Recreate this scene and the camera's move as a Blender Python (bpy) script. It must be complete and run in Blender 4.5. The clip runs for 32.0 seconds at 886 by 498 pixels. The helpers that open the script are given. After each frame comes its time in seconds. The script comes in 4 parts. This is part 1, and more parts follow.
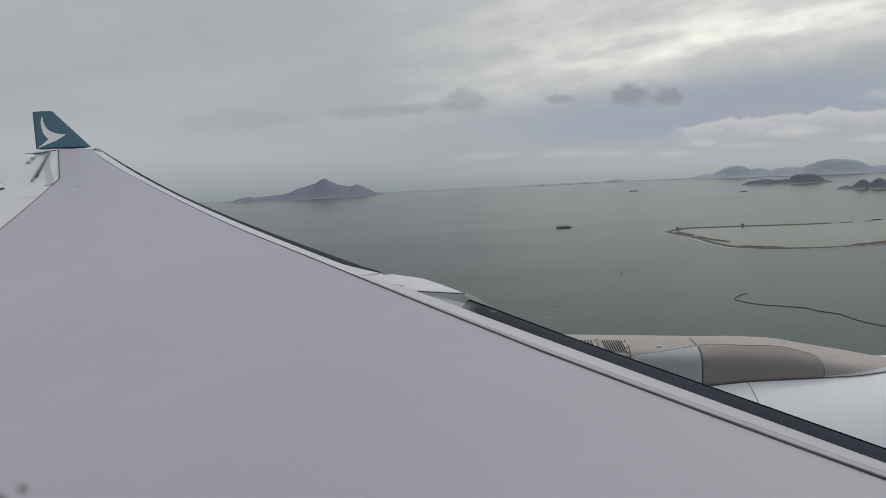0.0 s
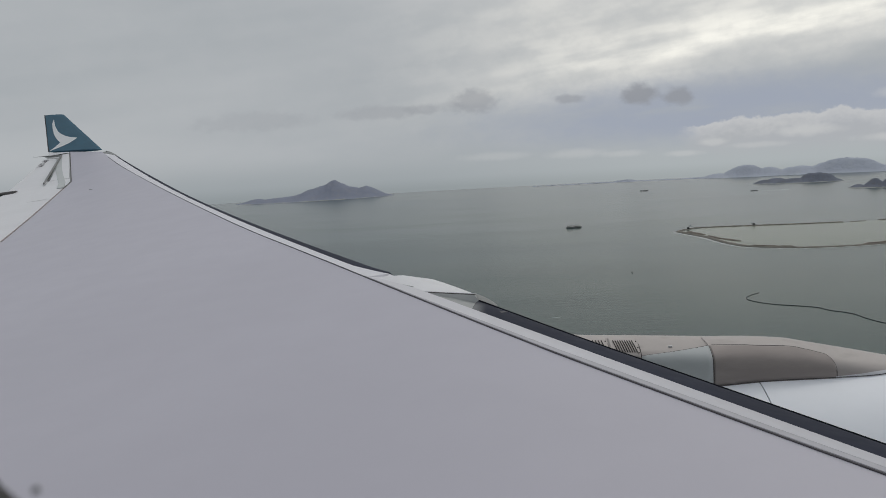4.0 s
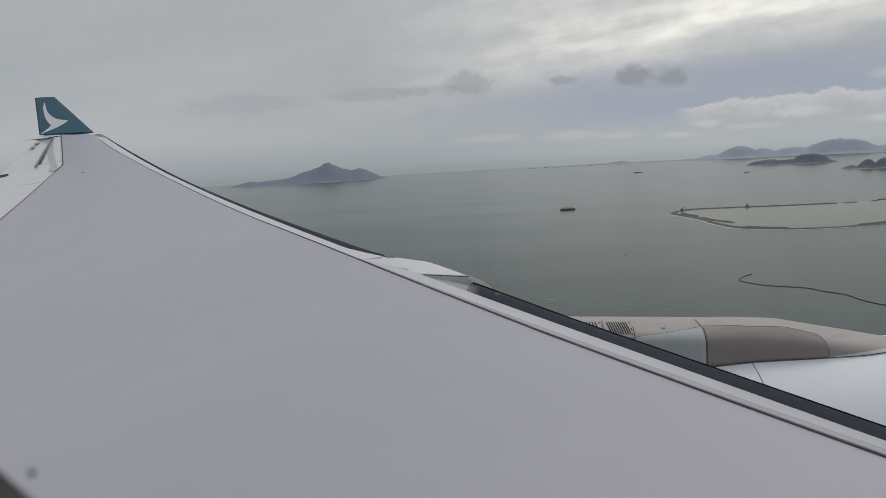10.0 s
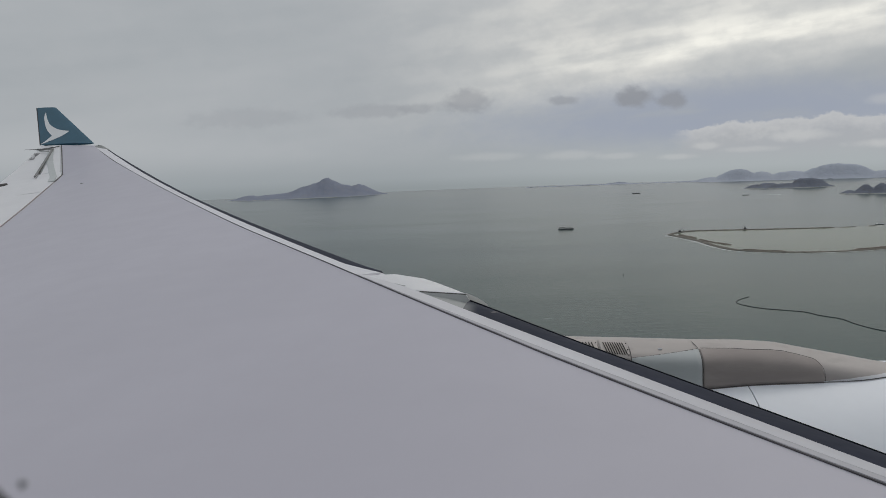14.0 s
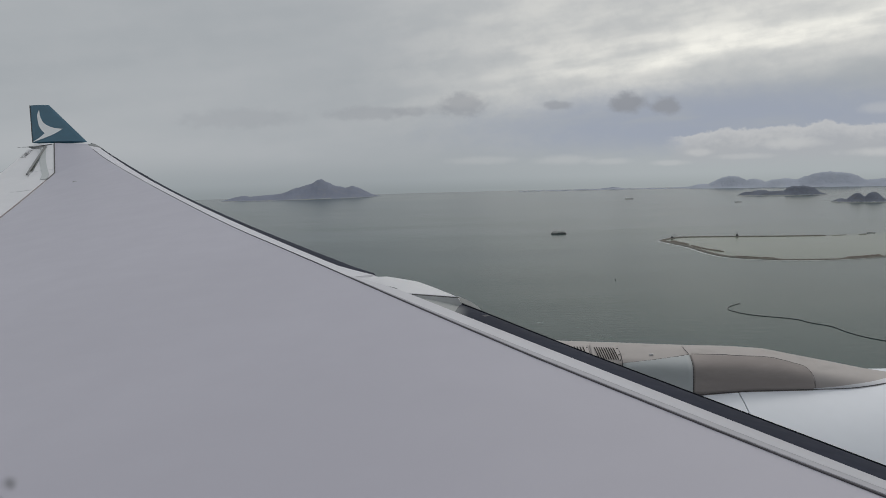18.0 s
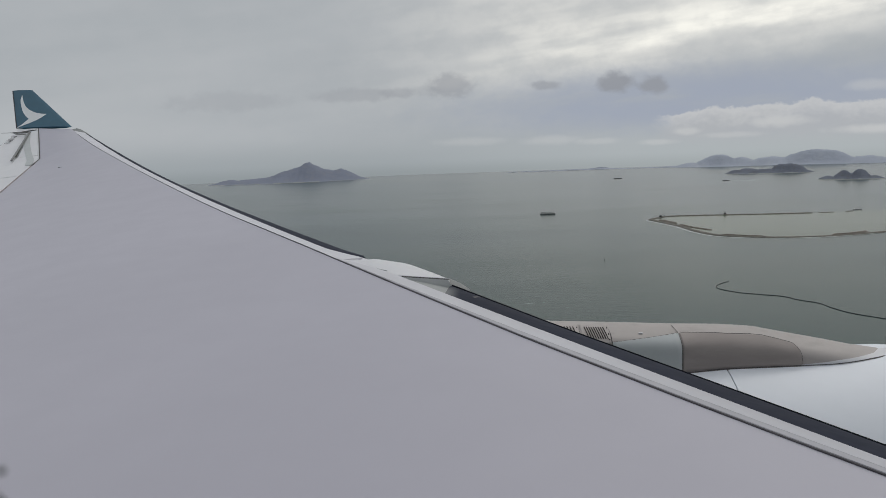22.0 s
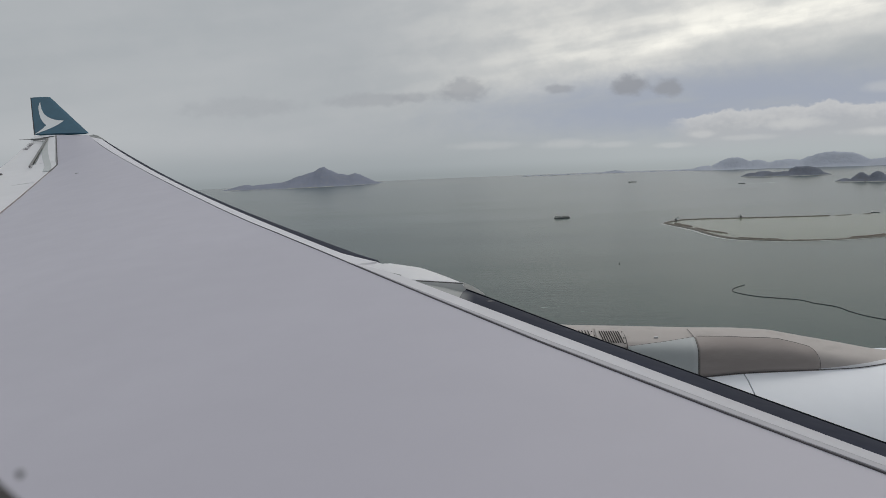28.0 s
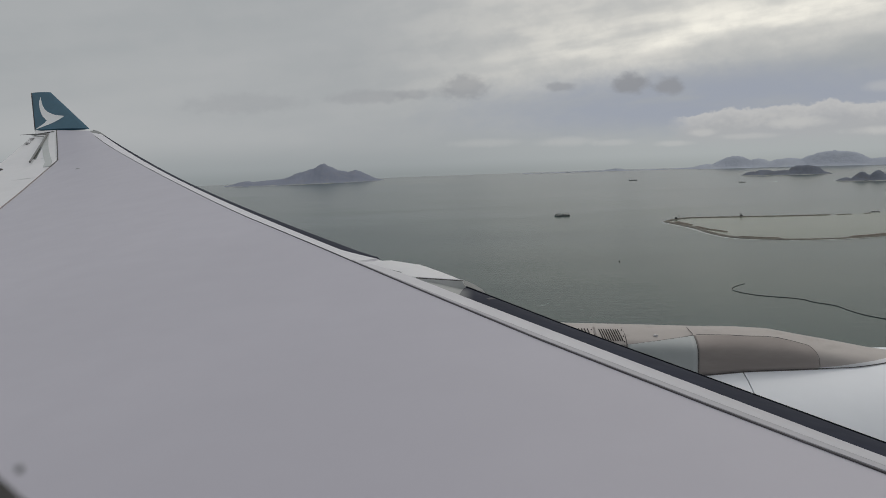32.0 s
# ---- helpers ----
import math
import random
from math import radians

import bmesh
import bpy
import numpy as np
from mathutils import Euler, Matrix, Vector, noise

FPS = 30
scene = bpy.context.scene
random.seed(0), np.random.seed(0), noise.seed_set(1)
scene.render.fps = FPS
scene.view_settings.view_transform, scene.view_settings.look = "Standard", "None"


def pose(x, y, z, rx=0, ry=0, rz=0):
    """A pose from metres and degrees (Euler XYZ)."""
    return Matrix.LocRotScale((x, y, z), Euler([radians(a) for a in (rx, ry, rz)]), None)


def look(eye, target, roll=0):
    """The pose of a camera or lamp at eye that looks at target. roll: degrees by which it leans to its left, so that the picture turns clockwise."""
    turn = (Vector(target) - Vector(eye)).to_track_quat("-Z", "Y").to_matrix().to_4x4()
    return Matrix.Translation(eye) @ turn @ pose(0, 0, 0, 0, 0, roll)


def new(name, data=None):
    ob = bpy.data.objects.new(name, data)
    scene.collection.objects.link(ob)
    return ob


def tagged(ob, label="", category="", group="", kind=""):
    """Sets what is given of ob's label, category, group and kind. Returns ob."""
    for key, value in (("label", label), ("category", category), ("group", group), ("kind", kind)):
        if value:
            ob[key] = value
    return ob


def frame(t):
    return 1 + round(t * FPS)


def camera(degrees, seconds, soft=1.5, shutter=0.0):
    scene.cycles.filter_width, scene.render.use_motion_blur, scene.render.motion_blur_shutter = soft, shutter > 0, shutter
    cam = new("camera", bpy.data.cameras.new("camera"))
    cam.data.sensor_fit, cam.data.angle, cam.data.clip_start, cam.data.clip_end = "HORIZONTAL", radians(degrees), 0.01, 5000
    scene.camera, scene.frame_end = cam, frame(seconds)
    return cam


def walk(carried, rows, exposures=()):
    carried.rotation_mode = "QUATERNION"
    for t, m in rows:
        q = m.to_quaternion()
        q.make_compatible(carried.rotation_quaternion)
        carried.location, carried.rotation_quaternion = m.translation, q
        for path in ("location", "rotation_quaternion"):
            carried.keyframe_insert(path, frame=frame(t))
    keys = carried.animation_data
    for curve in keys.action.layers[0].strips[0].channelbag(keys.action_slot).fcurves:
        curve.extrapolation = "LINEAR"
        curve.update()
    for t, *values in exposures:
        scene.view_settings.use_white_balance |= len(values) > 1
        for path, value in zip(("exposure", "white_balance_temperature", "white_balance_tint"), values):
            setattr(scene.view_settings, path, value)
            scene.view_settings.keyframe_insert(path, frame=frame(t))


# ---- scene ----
# World: x points the way the aircraft flies, y out along its port wing, z up; the sea lies at z = 0.
EYE = Vector((0.0, 0.0, 150.0))
cam = camera(56.8, 32.0, soft=0.85)
cam.data.dof.use_dof = True
cam.data.dof.focus_distance = 9.0
cam.data.dof.aperture_fstop = 20.0

# seconds; pitch, roll and yaw in degrees
PATH = [
    (0, -5.48, 2.84, 3.60),
    (0.5, -5.58, 2.80, 4.28),
    (1, -5.58, 2.94, 4.24),
    (1.5, -5.77, 2.94, 4.17),
    (2, -6.17, 3.13, 4.08),
    (2.5, -5.58, 3.27, 4.15),
    (3, -5.64, 3.27, 4.10),
    (3.5, -5.33, 3.24, 4.21),
    (5.5, -5.80, 3.01, 4.21),
    (6, -5.89, 3.03, 4.14),
    (6.5, -6.06, 3.24, 4.09),
    (7, -5.81, 3.29, 4.11),
    (7.5, -5.58, 3.37, 4.10),
    (8, -5.48, 3.64, 4.13),
    (8.5, -5.20, 3.72, 4.21),
    (9, -5.69, 3.23, 4.02),
    (9.5, -5.97, 3.23, 4.05),
    (10, -6.65, 3.30, 3.83),
    (10.5, -6.84, 2.74, 3.68),
    (11, -6.23, 2.72, 3.88),
    (11.5, -6.26, 2.63, 3.84),
    (12, -6.10, 2.80, 3.92),
    (12.5, -5.19, 2.43, 4.11),
    (13, -5.48, 2.49, 4.01),
    (13.5, -5.48, 2.35, 3.88),
    (15.5, -5.31, 2.17, 3.71),
    (16, -5.53, 2.31, 3.41),
    (16.5, -5.65, 2.01, 3.15),
    (17, -5.35, 1.78, 3.45),
    (17.5, -5.27, 1.51, 3.44),
    (18, -5.25, 1.49, 3.35),
    (18.5, -5.16, 1.78, 3.51),
    (19, -5.73, 2.20, 2.93),
    (19.5, -6.10, 1.80, 2.63),
    (20, -6.07, 2.04, 2.68),
    (20.5, -6.24, 1.95, 2.52),
    (21, -6.91, 1.68, 2.00),
    (21.5, -6.51, 1.64, 1.93),
    (22, -6.55, 2.10, 2.54),
    (22.5, -6.36, 2.10, 2.62),
    (23, -6.45, 2.12, 2.82),
    (23.5, -6.12, 2.21, 2.88),
    (24, -5.60, 2.03, 3.55),
    (24.5, -6.26, 2.00, 3.24),
    (25, -6.35, 1.92, 2.77),
    (25.5, -6.28, 2.20, 2.37),
    (27.5, -6.31, 2.22, 3.21),
    (28, -6.22, 2.38, 3.51),
    (28.5, -6.35, 1.93, 3.42),
    (29, -5.90, 1.99, 3.52),
    (29.5, -6.13, 2.26, 3.44),
    (30, -6.32, 2.28, 3.22),
    (30.5, -5.89, 2.00, 3.60),
    (31, -6.60, 2.57, 3.25),
    (31.5, -6.45, 1.91, 3.19),
    (32, -6.41, 2.10, 3.55),
]
# the aircraft banks a little towards its port wing
BANK = Matrix.Translation(EYE) @ pose(0, 0, 0, -0.45) @ Matrix.Translation(-EYE)
# seconds, stops, kelvin, tint
EXPOSURES = [(0, 0.07, 6500, 10), (1, 0.13, 6500, 10), (2, 0.2, 6500, 10), (3, 0.07, 6500, 10), (6, 0.14, 6500, 10), (7, 0.13, 6500, 10),
             (8, 0.08, 6500, 10), (9, 0.03, 6500, 10), (10, 0.06, 6500, 10), (11, 0.18, 6500, 10), (12, 0.13, 6500, 10), (13, 0.05, 6500, 10), (16, 0.01, 6400, 10),
             (17, -0.03, 6380, 10), (18, 0.02, 6480, 10), (19, 0.06, 6480, 10), (21, 0.02, 6480, 10), (22, 0.1, 6480, 10), (23, 0.0, 6480, 10),
             (24, -0.01, 6430, 10), (25, -0.04, 6400, 10), (28, 0.12, 6520, 10), (29, 0.04, 6520, 10), (31, 0.01, 6690, 10), (32, -0.01, 6670, 10)]
walk(cam, [(t, BANK @ pose(*EYE, 90 + p, r, w)) for t, p, r, w in PATH], EXPOSURES)


# ---- node helpers ----
class Net:
    """A short way to write node trees."""

    def __init__(self, tree, keep=False):
        self.tree = tree
        if not keep:
            tree.nodes.clear()

    def node(self, kind, **inputs):
        n = self.tree.nodes.new(kind)
        for key, value in inputs.items():
            self.put(n.inputs[key.replace("_", " ")], value)
        return n

    def put(self, socket, value):
        if isinstance(value, bpy.types.NodeSocket):
            self.tree.links.new(value, socket)
        else:
            socket.default_value = value

    def math(self, op, a, b=0.0, c=0.0):
        n = self.tree.nodes.new("ShaderNodeMath")
        n.operation = op
        for s, v in zip(n.inputs, (a, b, c)):
            self.put(s, v)
        return n.outputs[0]

    def mix(self, fac, a, b):
        n = self.tree.nodes.new("ShaderNodeMix")
        n.data_type = "RGBA"
        self.put(n.inputs[0], fac)
        self.put(n.inputs[6], a)
        self.put(n.inputs[7], b)
        return n.outputs[2]

    def ramp(self, x, lo, hi):
        n = self.tree.nodes.new("ShaderNodeMapRange")
        n.interpolation_type = "SMOOTHSTEP"
        self.put(n.inputs[0], x)
        n.inputs[1].default_value, n.inputs[2].default_value = lo, hi
        return n.outputs[0]

    def noise(self, vector, scale, detail=4.0, rough=0.55):
        n = self.tree.nodes.new("ShaderNodeTexNoise")
        self.put(n.inputs["Vector"], vector)
        n.inputs["Scale"].default_value = scale
        n.inputs["Detail"].default_value = detail
        n.inputs["Roughness"].default_value = rough
        return n.outputs["Fac"]

    def vec(self, x, y, z):
        n = self.tree.nodes.new("ShaderNodeCombineXYZ")
        for s, v in zip(n.inputs, (x, y, z)):
            self.put(s, v)
        return n.outputs[0]


# ---- sky ----
SUN_AZ, SUN_EL = 38.0, 50.0
world = bpy.data.worlds.new("sky")
scene.world = world
world.use_nodes = True
w = Net(world.node_tree)
direction = w.node("ShaderNodeTexCoord").outputs["Generated"]
sep = w.node("ShaderNodeSeparateXYZ", Vector=direction)
az = w.math("MULTIPLY", w.math("ARCTAN2", sep.outputs[0], sep.outputs[1]), 57.29578)
el = w.math("MULTIPLY", w.math("ARCSINE", sep.outputs[2]), 57.29578)
up = w.math("MAXIMUM", sep.outputs[2], 0.0)

clear = w.node("ShaderNodeTexSky")
clear.sky_type = "NISHITA"
clear.sun_disc = False
clear.sun_elevation, clear.sun_rotation = radians(SUN_EL), radians(SUN_AZ)
clear.dust_density = 3.0
blue = w.mix(1.0, clear.outputs[0], (1, 1, 1, 1))
scaled = w.node("ShaderNodeVectorMath", Vector=blue)
scaled.operation = "SCALE"
scaled.inputs["Scale"].default_value = 0.075
blue = w.mix(0.75, scaled.outputs[0], (0.405, 0.447, 0.53, 1))

# sky coordinates: streaks lie long and flat, rising a little to one side; puffs are rounder
rise = w.math("SUBTRACT", el, w.math("MULTIPLY", az, 0.10))
flat = w.vec(w.math("MULTIPLY", az, 0.060), w.math("MULTIPLY", rise, 0.30), 0.0)
puffy = w.vec(w.math("MULTIPLY", az, 0.42), w.math("MULTIPLY", el, 0.60), 3.7)
streak = w.noise(flat, 1.5, 5.0, 0.55)
broad = w.noise(flat, 0.5, 3.0, 0.5)
curl = w.noise(puffy, 1.3, 6.0, 0.6)
curl2 = w.noise(puffy, 3.2, 4.0, 0.55)
streak2 = w.noise(flat, 2.6, 2.5, 0.45)
wobble = w.math("MULTIPLY", w.math("SUBTRACT", curl, 0.5), 3.2)
wobble2 = w.math("MULTIPLY", w.math("SUBTRACT", curl2, 0.5), 1.6)


def spot(a0, e0, wa, we, warp=1.0, core=0.25):
    """1 in the middle of an uneven oval of sky, 0 outside."""
    da = w.math("DIVIDE", w.math("SUBTRACT", az, a0), wa)
    de = w.math("DIVIDE", w.math("SUBTRACT", el, e0), we)
    r = w.math("SQRT", w.math("ADD", w.math("MULTIPLY", da, da), w.math("MULTIPLY", de, de)))
    r = w.math("ADD", r, w.math("MULTIPLY", w.math("ADD", w.math("MULTIPLY", wobble, 0.6), w.math("MULTIPLY", wobble2, 1.25)), 0.28 * warp))
    return w.math("SUBTRACT", 1.0, w.ramp(r, core, 1.25))


# overcast sheet, brighter overhead and towards the hidden sun
sheet = w.mix(w.ramp(broad, 0.3, 0.7), (0.362, 0.384, 0.396, 1), (0.415, 0.432, 0.440, 1))
sheet = w.mix(w.math("MULTIPLY", w.ramp(streak2, 0.36, 0.74), 0.07), sheet, (0.50, 0.51, 0.51, 1))
sheet = w.mix(w.math("MULTIPLY", w.ramp(curl, 0.35, 0.70), 0.10), sheet, (0.47, 0.47, 0.475, 1))
sun_d = Vector((math.sin(radians(SUN_AZ)) * math.cos(radians(SUN_EL)), math.cos(radians(SUN_AZ)) * math.cos(radians(SUN_EL)), math.sin(radians(SUN_EL))))
dot = w.node("ShaderNodeVectorMath", Vector=direction)
dot.operation = "DOT_PRODUCT"
dot.inputs[1].default_value = sun_d
near_sun = w.ramp(dot.outputs["Value"], 0.82, 1.0)
sheet = w.mix(w.math("MULTIPLY", near_sun, 0.9), sheet, (0.95, 0.94, 0.88, 1))
thin = w.math("MULTIPLY", w.ramp(az, -12.0, 10.0), w.math("MULTIPLY", w.ramp(rise, 2.2, 5.0), w.ramp(az, 80.0, 50.0)))
thin = w.math("MULTIPLY", thin, w.math("ADD", 0.55, w.math("MULTIPLY", w.ramp(streak2, 0.32, 0.66), 0.45)))
thin = w.math("MULTIPLY", thin, w.math("ADD", 0.80, w.math("MULTIPLY", w.ramp(curl, 0.36, 0.62), 0.24)))
sheet = w.mix(w.math("MULTIPLY", thin, 0.85), sheet, (0.69, 0.68, 0.635, 1))
# a torn bright rent where thinner cloud lets the light through
off = w.math("SUBTRACT", rise, w.math("ADD", 5.35, w.math("MULTIPLY", wobble2, 0.22)))
rent = w.math("MULTIPLY", w.ramp(off, -0.75, 0.15), w.ramp(off, 3.2, 0.1))
rent = w.math("MULTIPLY", rent, w.math("MULTIPLY", w.ramp(az, -4.0, 17.0), w.ramp(az, 60.0, 40.0)))
rent = w.math("MULTIPLY", rent, w.math("MULTIPLY", w.ramp(streak, 0.28, 0.62), w.math("ADD", 0.80, w.math("MULTIPLY", w.ramp(curl, 0.36, 0.60), 0.26))))
rent = w.math("MULTIPLY", rent, w.math("ADD", 0.35, w.math("MULTIPLY", w.ramp(streak2, 0.36, 0.62), 0.75)))
sheet = w.mix(w.math("MULTIPLY", rent, 0.85), sheet, (0.96, 0.935, 0.84, 1))

# a gap towards the blue low on the bright side
gap = w.math("MULTIPLY", spot(15.5, 2.5, 19.0, 2.6, 0.5), w.ramp(streak, 0.80, 0.46))
sky = w.mix(w.math("MULTIPLY", gap, 0.95), sheet, blue)

# haze at and below the sky line
haze = w.mix(w.ramp(az, -12.0, 16.0), (0.300, 0.328, 0.338, 1), (0.385, 0.415, 0.418, 1))
sky = w.mix(w.math("MULTIPLY", w.ramp(el, 1.9, -1.2), 0.9), sky, haze)
murk = w.mix(w.ramp(az, -12.0, 16.0), (0.245, 0.272, 0.278, 1), (0.315, 0.343, 0.342, 1))
sky = w.mix(w.math("MULTIPLY", w.ramp(el, -0.7, -1.75), 0.75), sky, murk)
# heaped bank of pale cloud with a lumpy top, grey belly and torn base
lumps = w.noise(w.vec(w.math("MULTIPLY", az, 0.30), w.math("MULTIPLY", el, 0.42), 8.1), 1.6, 3.0, 0.5)
fine = w.noise(w.vec(w.math("MULTIPLY", az, 0.9), w.math("MULTIPLY", el, 1.3), 2.3), 2.0, 4.0, 0.55)
lump_off = w.math("MULTIPLY", w.math("SUBTRACT", lumps, 0.5), 1.15)
fine_off = w.math("MULTIPLY", w.math("SUBTRACT", fine, 0.5), 0.55)
hump = w.math("MULTIPLY", w.math("SUBTRACT", 1.0, w.ramp(w.math("ABSOLUTE", w.math("SUBTRACT", az, 21.3)), 0.3, 2.6)), 0.22)
top_edge = w.math("ADD", w.math("ADD", w.math("ADD", 2.06, lump_off), fine_off), hump)
top_edge = w.math("SUBTRACT", top_edge, w.math("MULTIPLY", w.ramp(az, 14.6, 12.2), 0.35))
depth_in = w.math("SUBTRACT", top_edge, el)
base_edge = w.math("ADD", 0.30, w.math("ADD", w.math("MULTIPLY", lump_off, 0.7), fine_off))
bank = w.math("MULTIPLY", w.ramp(depth_in, 0.0, 0.20), w.ramp(w.math("SUBTRACT", el, base_edge), -1.1, 0.5))
bank = w.math("MULTIPLY", bank, w.math("MULTIPLY", w.ramp(w.math("ADD", az, w.math("MULTIPLY", fine_off, 3.0)), 11.6, 13.4), w.ramp(az, 60.0, 45.0)))
lit = w.ramp(w.math("ADD", depth_in, w.math("MULTIPLY", fine_off, 1.2)), -0.1, 1.5)
bank_tone = w.mix(lit, (0.53, 0.53, 0.52, 1), (0.40, 0.41, 0.42, 1))
sky = w.mix(w.math("MULTIPLY", bank, 0.82), sky, bank_tone)
# small puffs in front of it and low along the sky line
for a0, e0, wa, we, strength in ((19.6, 0.95, 2.0, 0.42, 0.75), (26.5, 0.25, 4.2, 0.34, 0.75), (14.0, 0.55, 0.9, 0.28, 0.6), (12.0, -0.1, 1.4, 0.22, 0.45), (16.8, 0.2, 2.0, 0.22, 0.4),
                                 (5.0, 0.3, 2.2, 0.35, 0.35), (8.2, 0.1, 1.6, 0.25, 0.35), (-0.5, 0.4, 2.6, 0.32, 0.28), (24.8, 2.9, 1.6, 0.4, 0.4)):
    sky = w.mix(w.math("MULTIPLY", spot(a0, e0, wa, we, 1.3), strength), sky, (0.52, 0.525, 0.515, 1))

# small grey scud below the sheet
for a0, e0, wa, we, strength in ((-1.9, 4.3, 1.6, 0.85, 0.55), (-3.6, 4.0, 1.2, 0.35, 0.16), (-8.3, 3.8, 3.2, 0.5, 0.35), (4.6, 4.0, 1.1, 0.34, 0.55),
                                 (9.3, 3.95, 1.25, 0.72, 0.85), (11.8, 3.65, 1.0, 0.62, 0.8), (-5.4, 3.9, 1.3, 0.36, 0.34),
                                 (-17.0, 3.6, 4.0, 0.7, 0.22)):
    sky = w.mix(w.math("MULTIPLY", spot(a0, e0, wa, we, 1.5, 0.5), strength), sky, (0.27, 0.28, 0.30, 1))

lift = w.math("ADD", 1.0, w.math("MULTIPLY", w.ramp(el, 14.0, 60.0), 0.25))
final = w.node("ShaderNodeVectorMath", Vector=sky)
final.operation = "SCALE"
w.put(final.inputs["Scale"], lift)
cool = w.node("ShaderNodeVectorMath", Vector=final.outputs[0])
cool.operation = "MULTIPLY"
cool.inputs[1].default_value = (0.988, 0.998, 1.02)
bg = w.node("ShaderNodeBackground", Color=cool.outputs[0], Strength=1.0)
w.tree.links.new(bg.outputs[0], w.node("ShaderNodeOutputWorld").inputs[0])

sun = new("sun", bpy.data.lights.new("sun", "SUN"))
sun.data.energy, sun.data.angle, sun.data.color = 0.30, radians(14), (1.0, 0.96, 0.90)
sun.matrix_world = look(Vector((0, 0, 400)) + sun_d * 50, (0, 0, 400))


# ---- materials ----
def material(name, base, rough=0.5, metal=0.0, vary=0.08, scale=1.0, bump=0.0, bump_scale=20.0, coat=0.0, second=None, patch=0.5, stretch=(1, 1, 1), spec=0.5):
    """A procedural surface: base colour with variation at two scales, fine relief and uneven gloss."""
    m = bpy.data.materials.new(name)
    m.use_nodes = True
    g = Net(m.node_tree)
    place = g.node("ShaderNodeTexCoord").outputs["Object"]
    mapped = g.node("ShaderNodeMapping", Vector=place)
    mapped.inputs["Scale"].default_value = stretch
    v = mapped.outputs[0]
    big, small = g.noise(v, scale, 4.0), g.noise(v, scale * 9.0, 5.0)
    lighter = (*[min(1.0, c * (1 + vary)) for c in base], 1)
    darker = (*[c * (1 - vary) for c in base], 1)
    colour = g.mix(g.ramp(big, 0.3, 0.7), darker, lighter)
    colour = g.mix(g.math("MULTIPLY", g.ramp(small, 0.35, 0.7), 0.35), colour, darker)
    if second:
        colour = g.mix(g.ramp(g.noise(v, scale * 2.3, 5.0), patch - 0.08, patch + 0.10), colour, (*second, 1))
    gloss = g.math("ADD", rough - 0.06, g.math("MULTIPLY", small, 0.12))
    b = g.node("ShaderNodeBsdfPrincipled", Base_Color=colour, Roughness=gloss, Metallic=metal)
    b.inputs["Coat Weight"].default_value = coat
    b.inputs["Specular IOR Level"].default_value = spec
    if bump:
        n = g.node("ShaderNodeBump", Height=g.noise(v, bump_scale, 5.0))
        n.inputs["Strength"].default_value = bump
        n.inputs["Distance"].default_value = 0.5 / bump_scale
        g.tree.links.new(n.outputs[0], b.inputs["Normal"])
    g.tree.links.new(b.outputs[0], g.node("ShaderNodeOutputMaterial").inputs[0])
    return m


WING = material("wing_paint", (0.484, 0.467, 0.536), 0.42, vary=0.03, scale=0.28, spec=0.5)
PALE = material("pale_paint", (0.72, 0.715, 0.74), 0.42, vary=0.03, scale=0.9)
STRIP = material("slat_paint", (0.68, 0.67, 0.72), 0.4, vary=0.03, scale=0.8)
# inboard slat only: a little greyer than the outboard slats
SLAT_GREY = material("inboard_slat_grey", (0.60, 0.59, 0.635), 0.38, metal=0.12, vary=0.04, scale=0.9, stretch=(4, 0.6, 1))
NOSE_GREY = material("dark_grey_paint", (0.18, 0.187, 0.187), 0.42, vary=0.10, scale=2.0, spec=0.4)
STEP = material("grey_nose_paint", (0.46, 0.45, 0.49), 0.5, vary=0.06, scale=1.5, spec=0.3)
# dark sea mirrored in the bare slat noses is painted as base colour
NOSE = material("dark_leading_edge", (0.021, 0.025, 0.044), 0.6, vary=0.15, scale=1.2, spec=0.05)
# the inboard strip's painted reflection fades to grey at its outboard end
NOSE_FADE = material("fading_leading_edge", (0.021, 0.025, 0.044), 0.6, vary=0.15, scale=1.2, spec=0.05)
g = Net(NOSE_FADE.node_tree, keep=True)
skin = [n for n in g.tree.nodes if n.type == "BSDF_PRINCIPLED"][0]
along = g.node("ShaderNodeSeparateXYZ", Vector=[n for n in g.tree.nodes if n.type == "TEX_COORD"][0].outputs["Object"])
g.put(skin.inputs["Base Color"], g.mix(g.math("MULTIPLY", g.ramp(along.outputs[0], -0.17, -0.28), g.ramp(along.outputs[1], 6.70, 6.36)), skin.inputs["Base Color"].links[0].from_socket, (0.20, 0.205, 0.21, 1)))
SEAL = material("rubber_seal", (0.085, 0.081, 0.088), 0.7, vary=0.15, scale=3.0)
SEAM = material("panel_seam", (0.085, 0.078, 0.078), 0.7, vary=0.15, scale=4.0)
TEAL = material("teal_paint", (0.046, 0.128, 0.188), 0.35, vary=0.10, scale=1.4)
# unseen wall, darkened so that less light bounces onto the wing root
FUSELAGE = material("unseen_fuselage_grey", (0.20, 0.205, 0.215), 0.4, vary=0.03, scale=0.5)
WHITE = material("white_paint", (0.80, 0.81, 0.82), 0.38, vary=0.03, scale=1.0)
PYLON = material("pylon_paint", (0.425, 0.385, 0.37), 0.45, vary=0.06, scale=1.6, stretch=(1, 1, 4), spec=0.45, second=(0.36, 0.325, 0.31), patch=0.62)
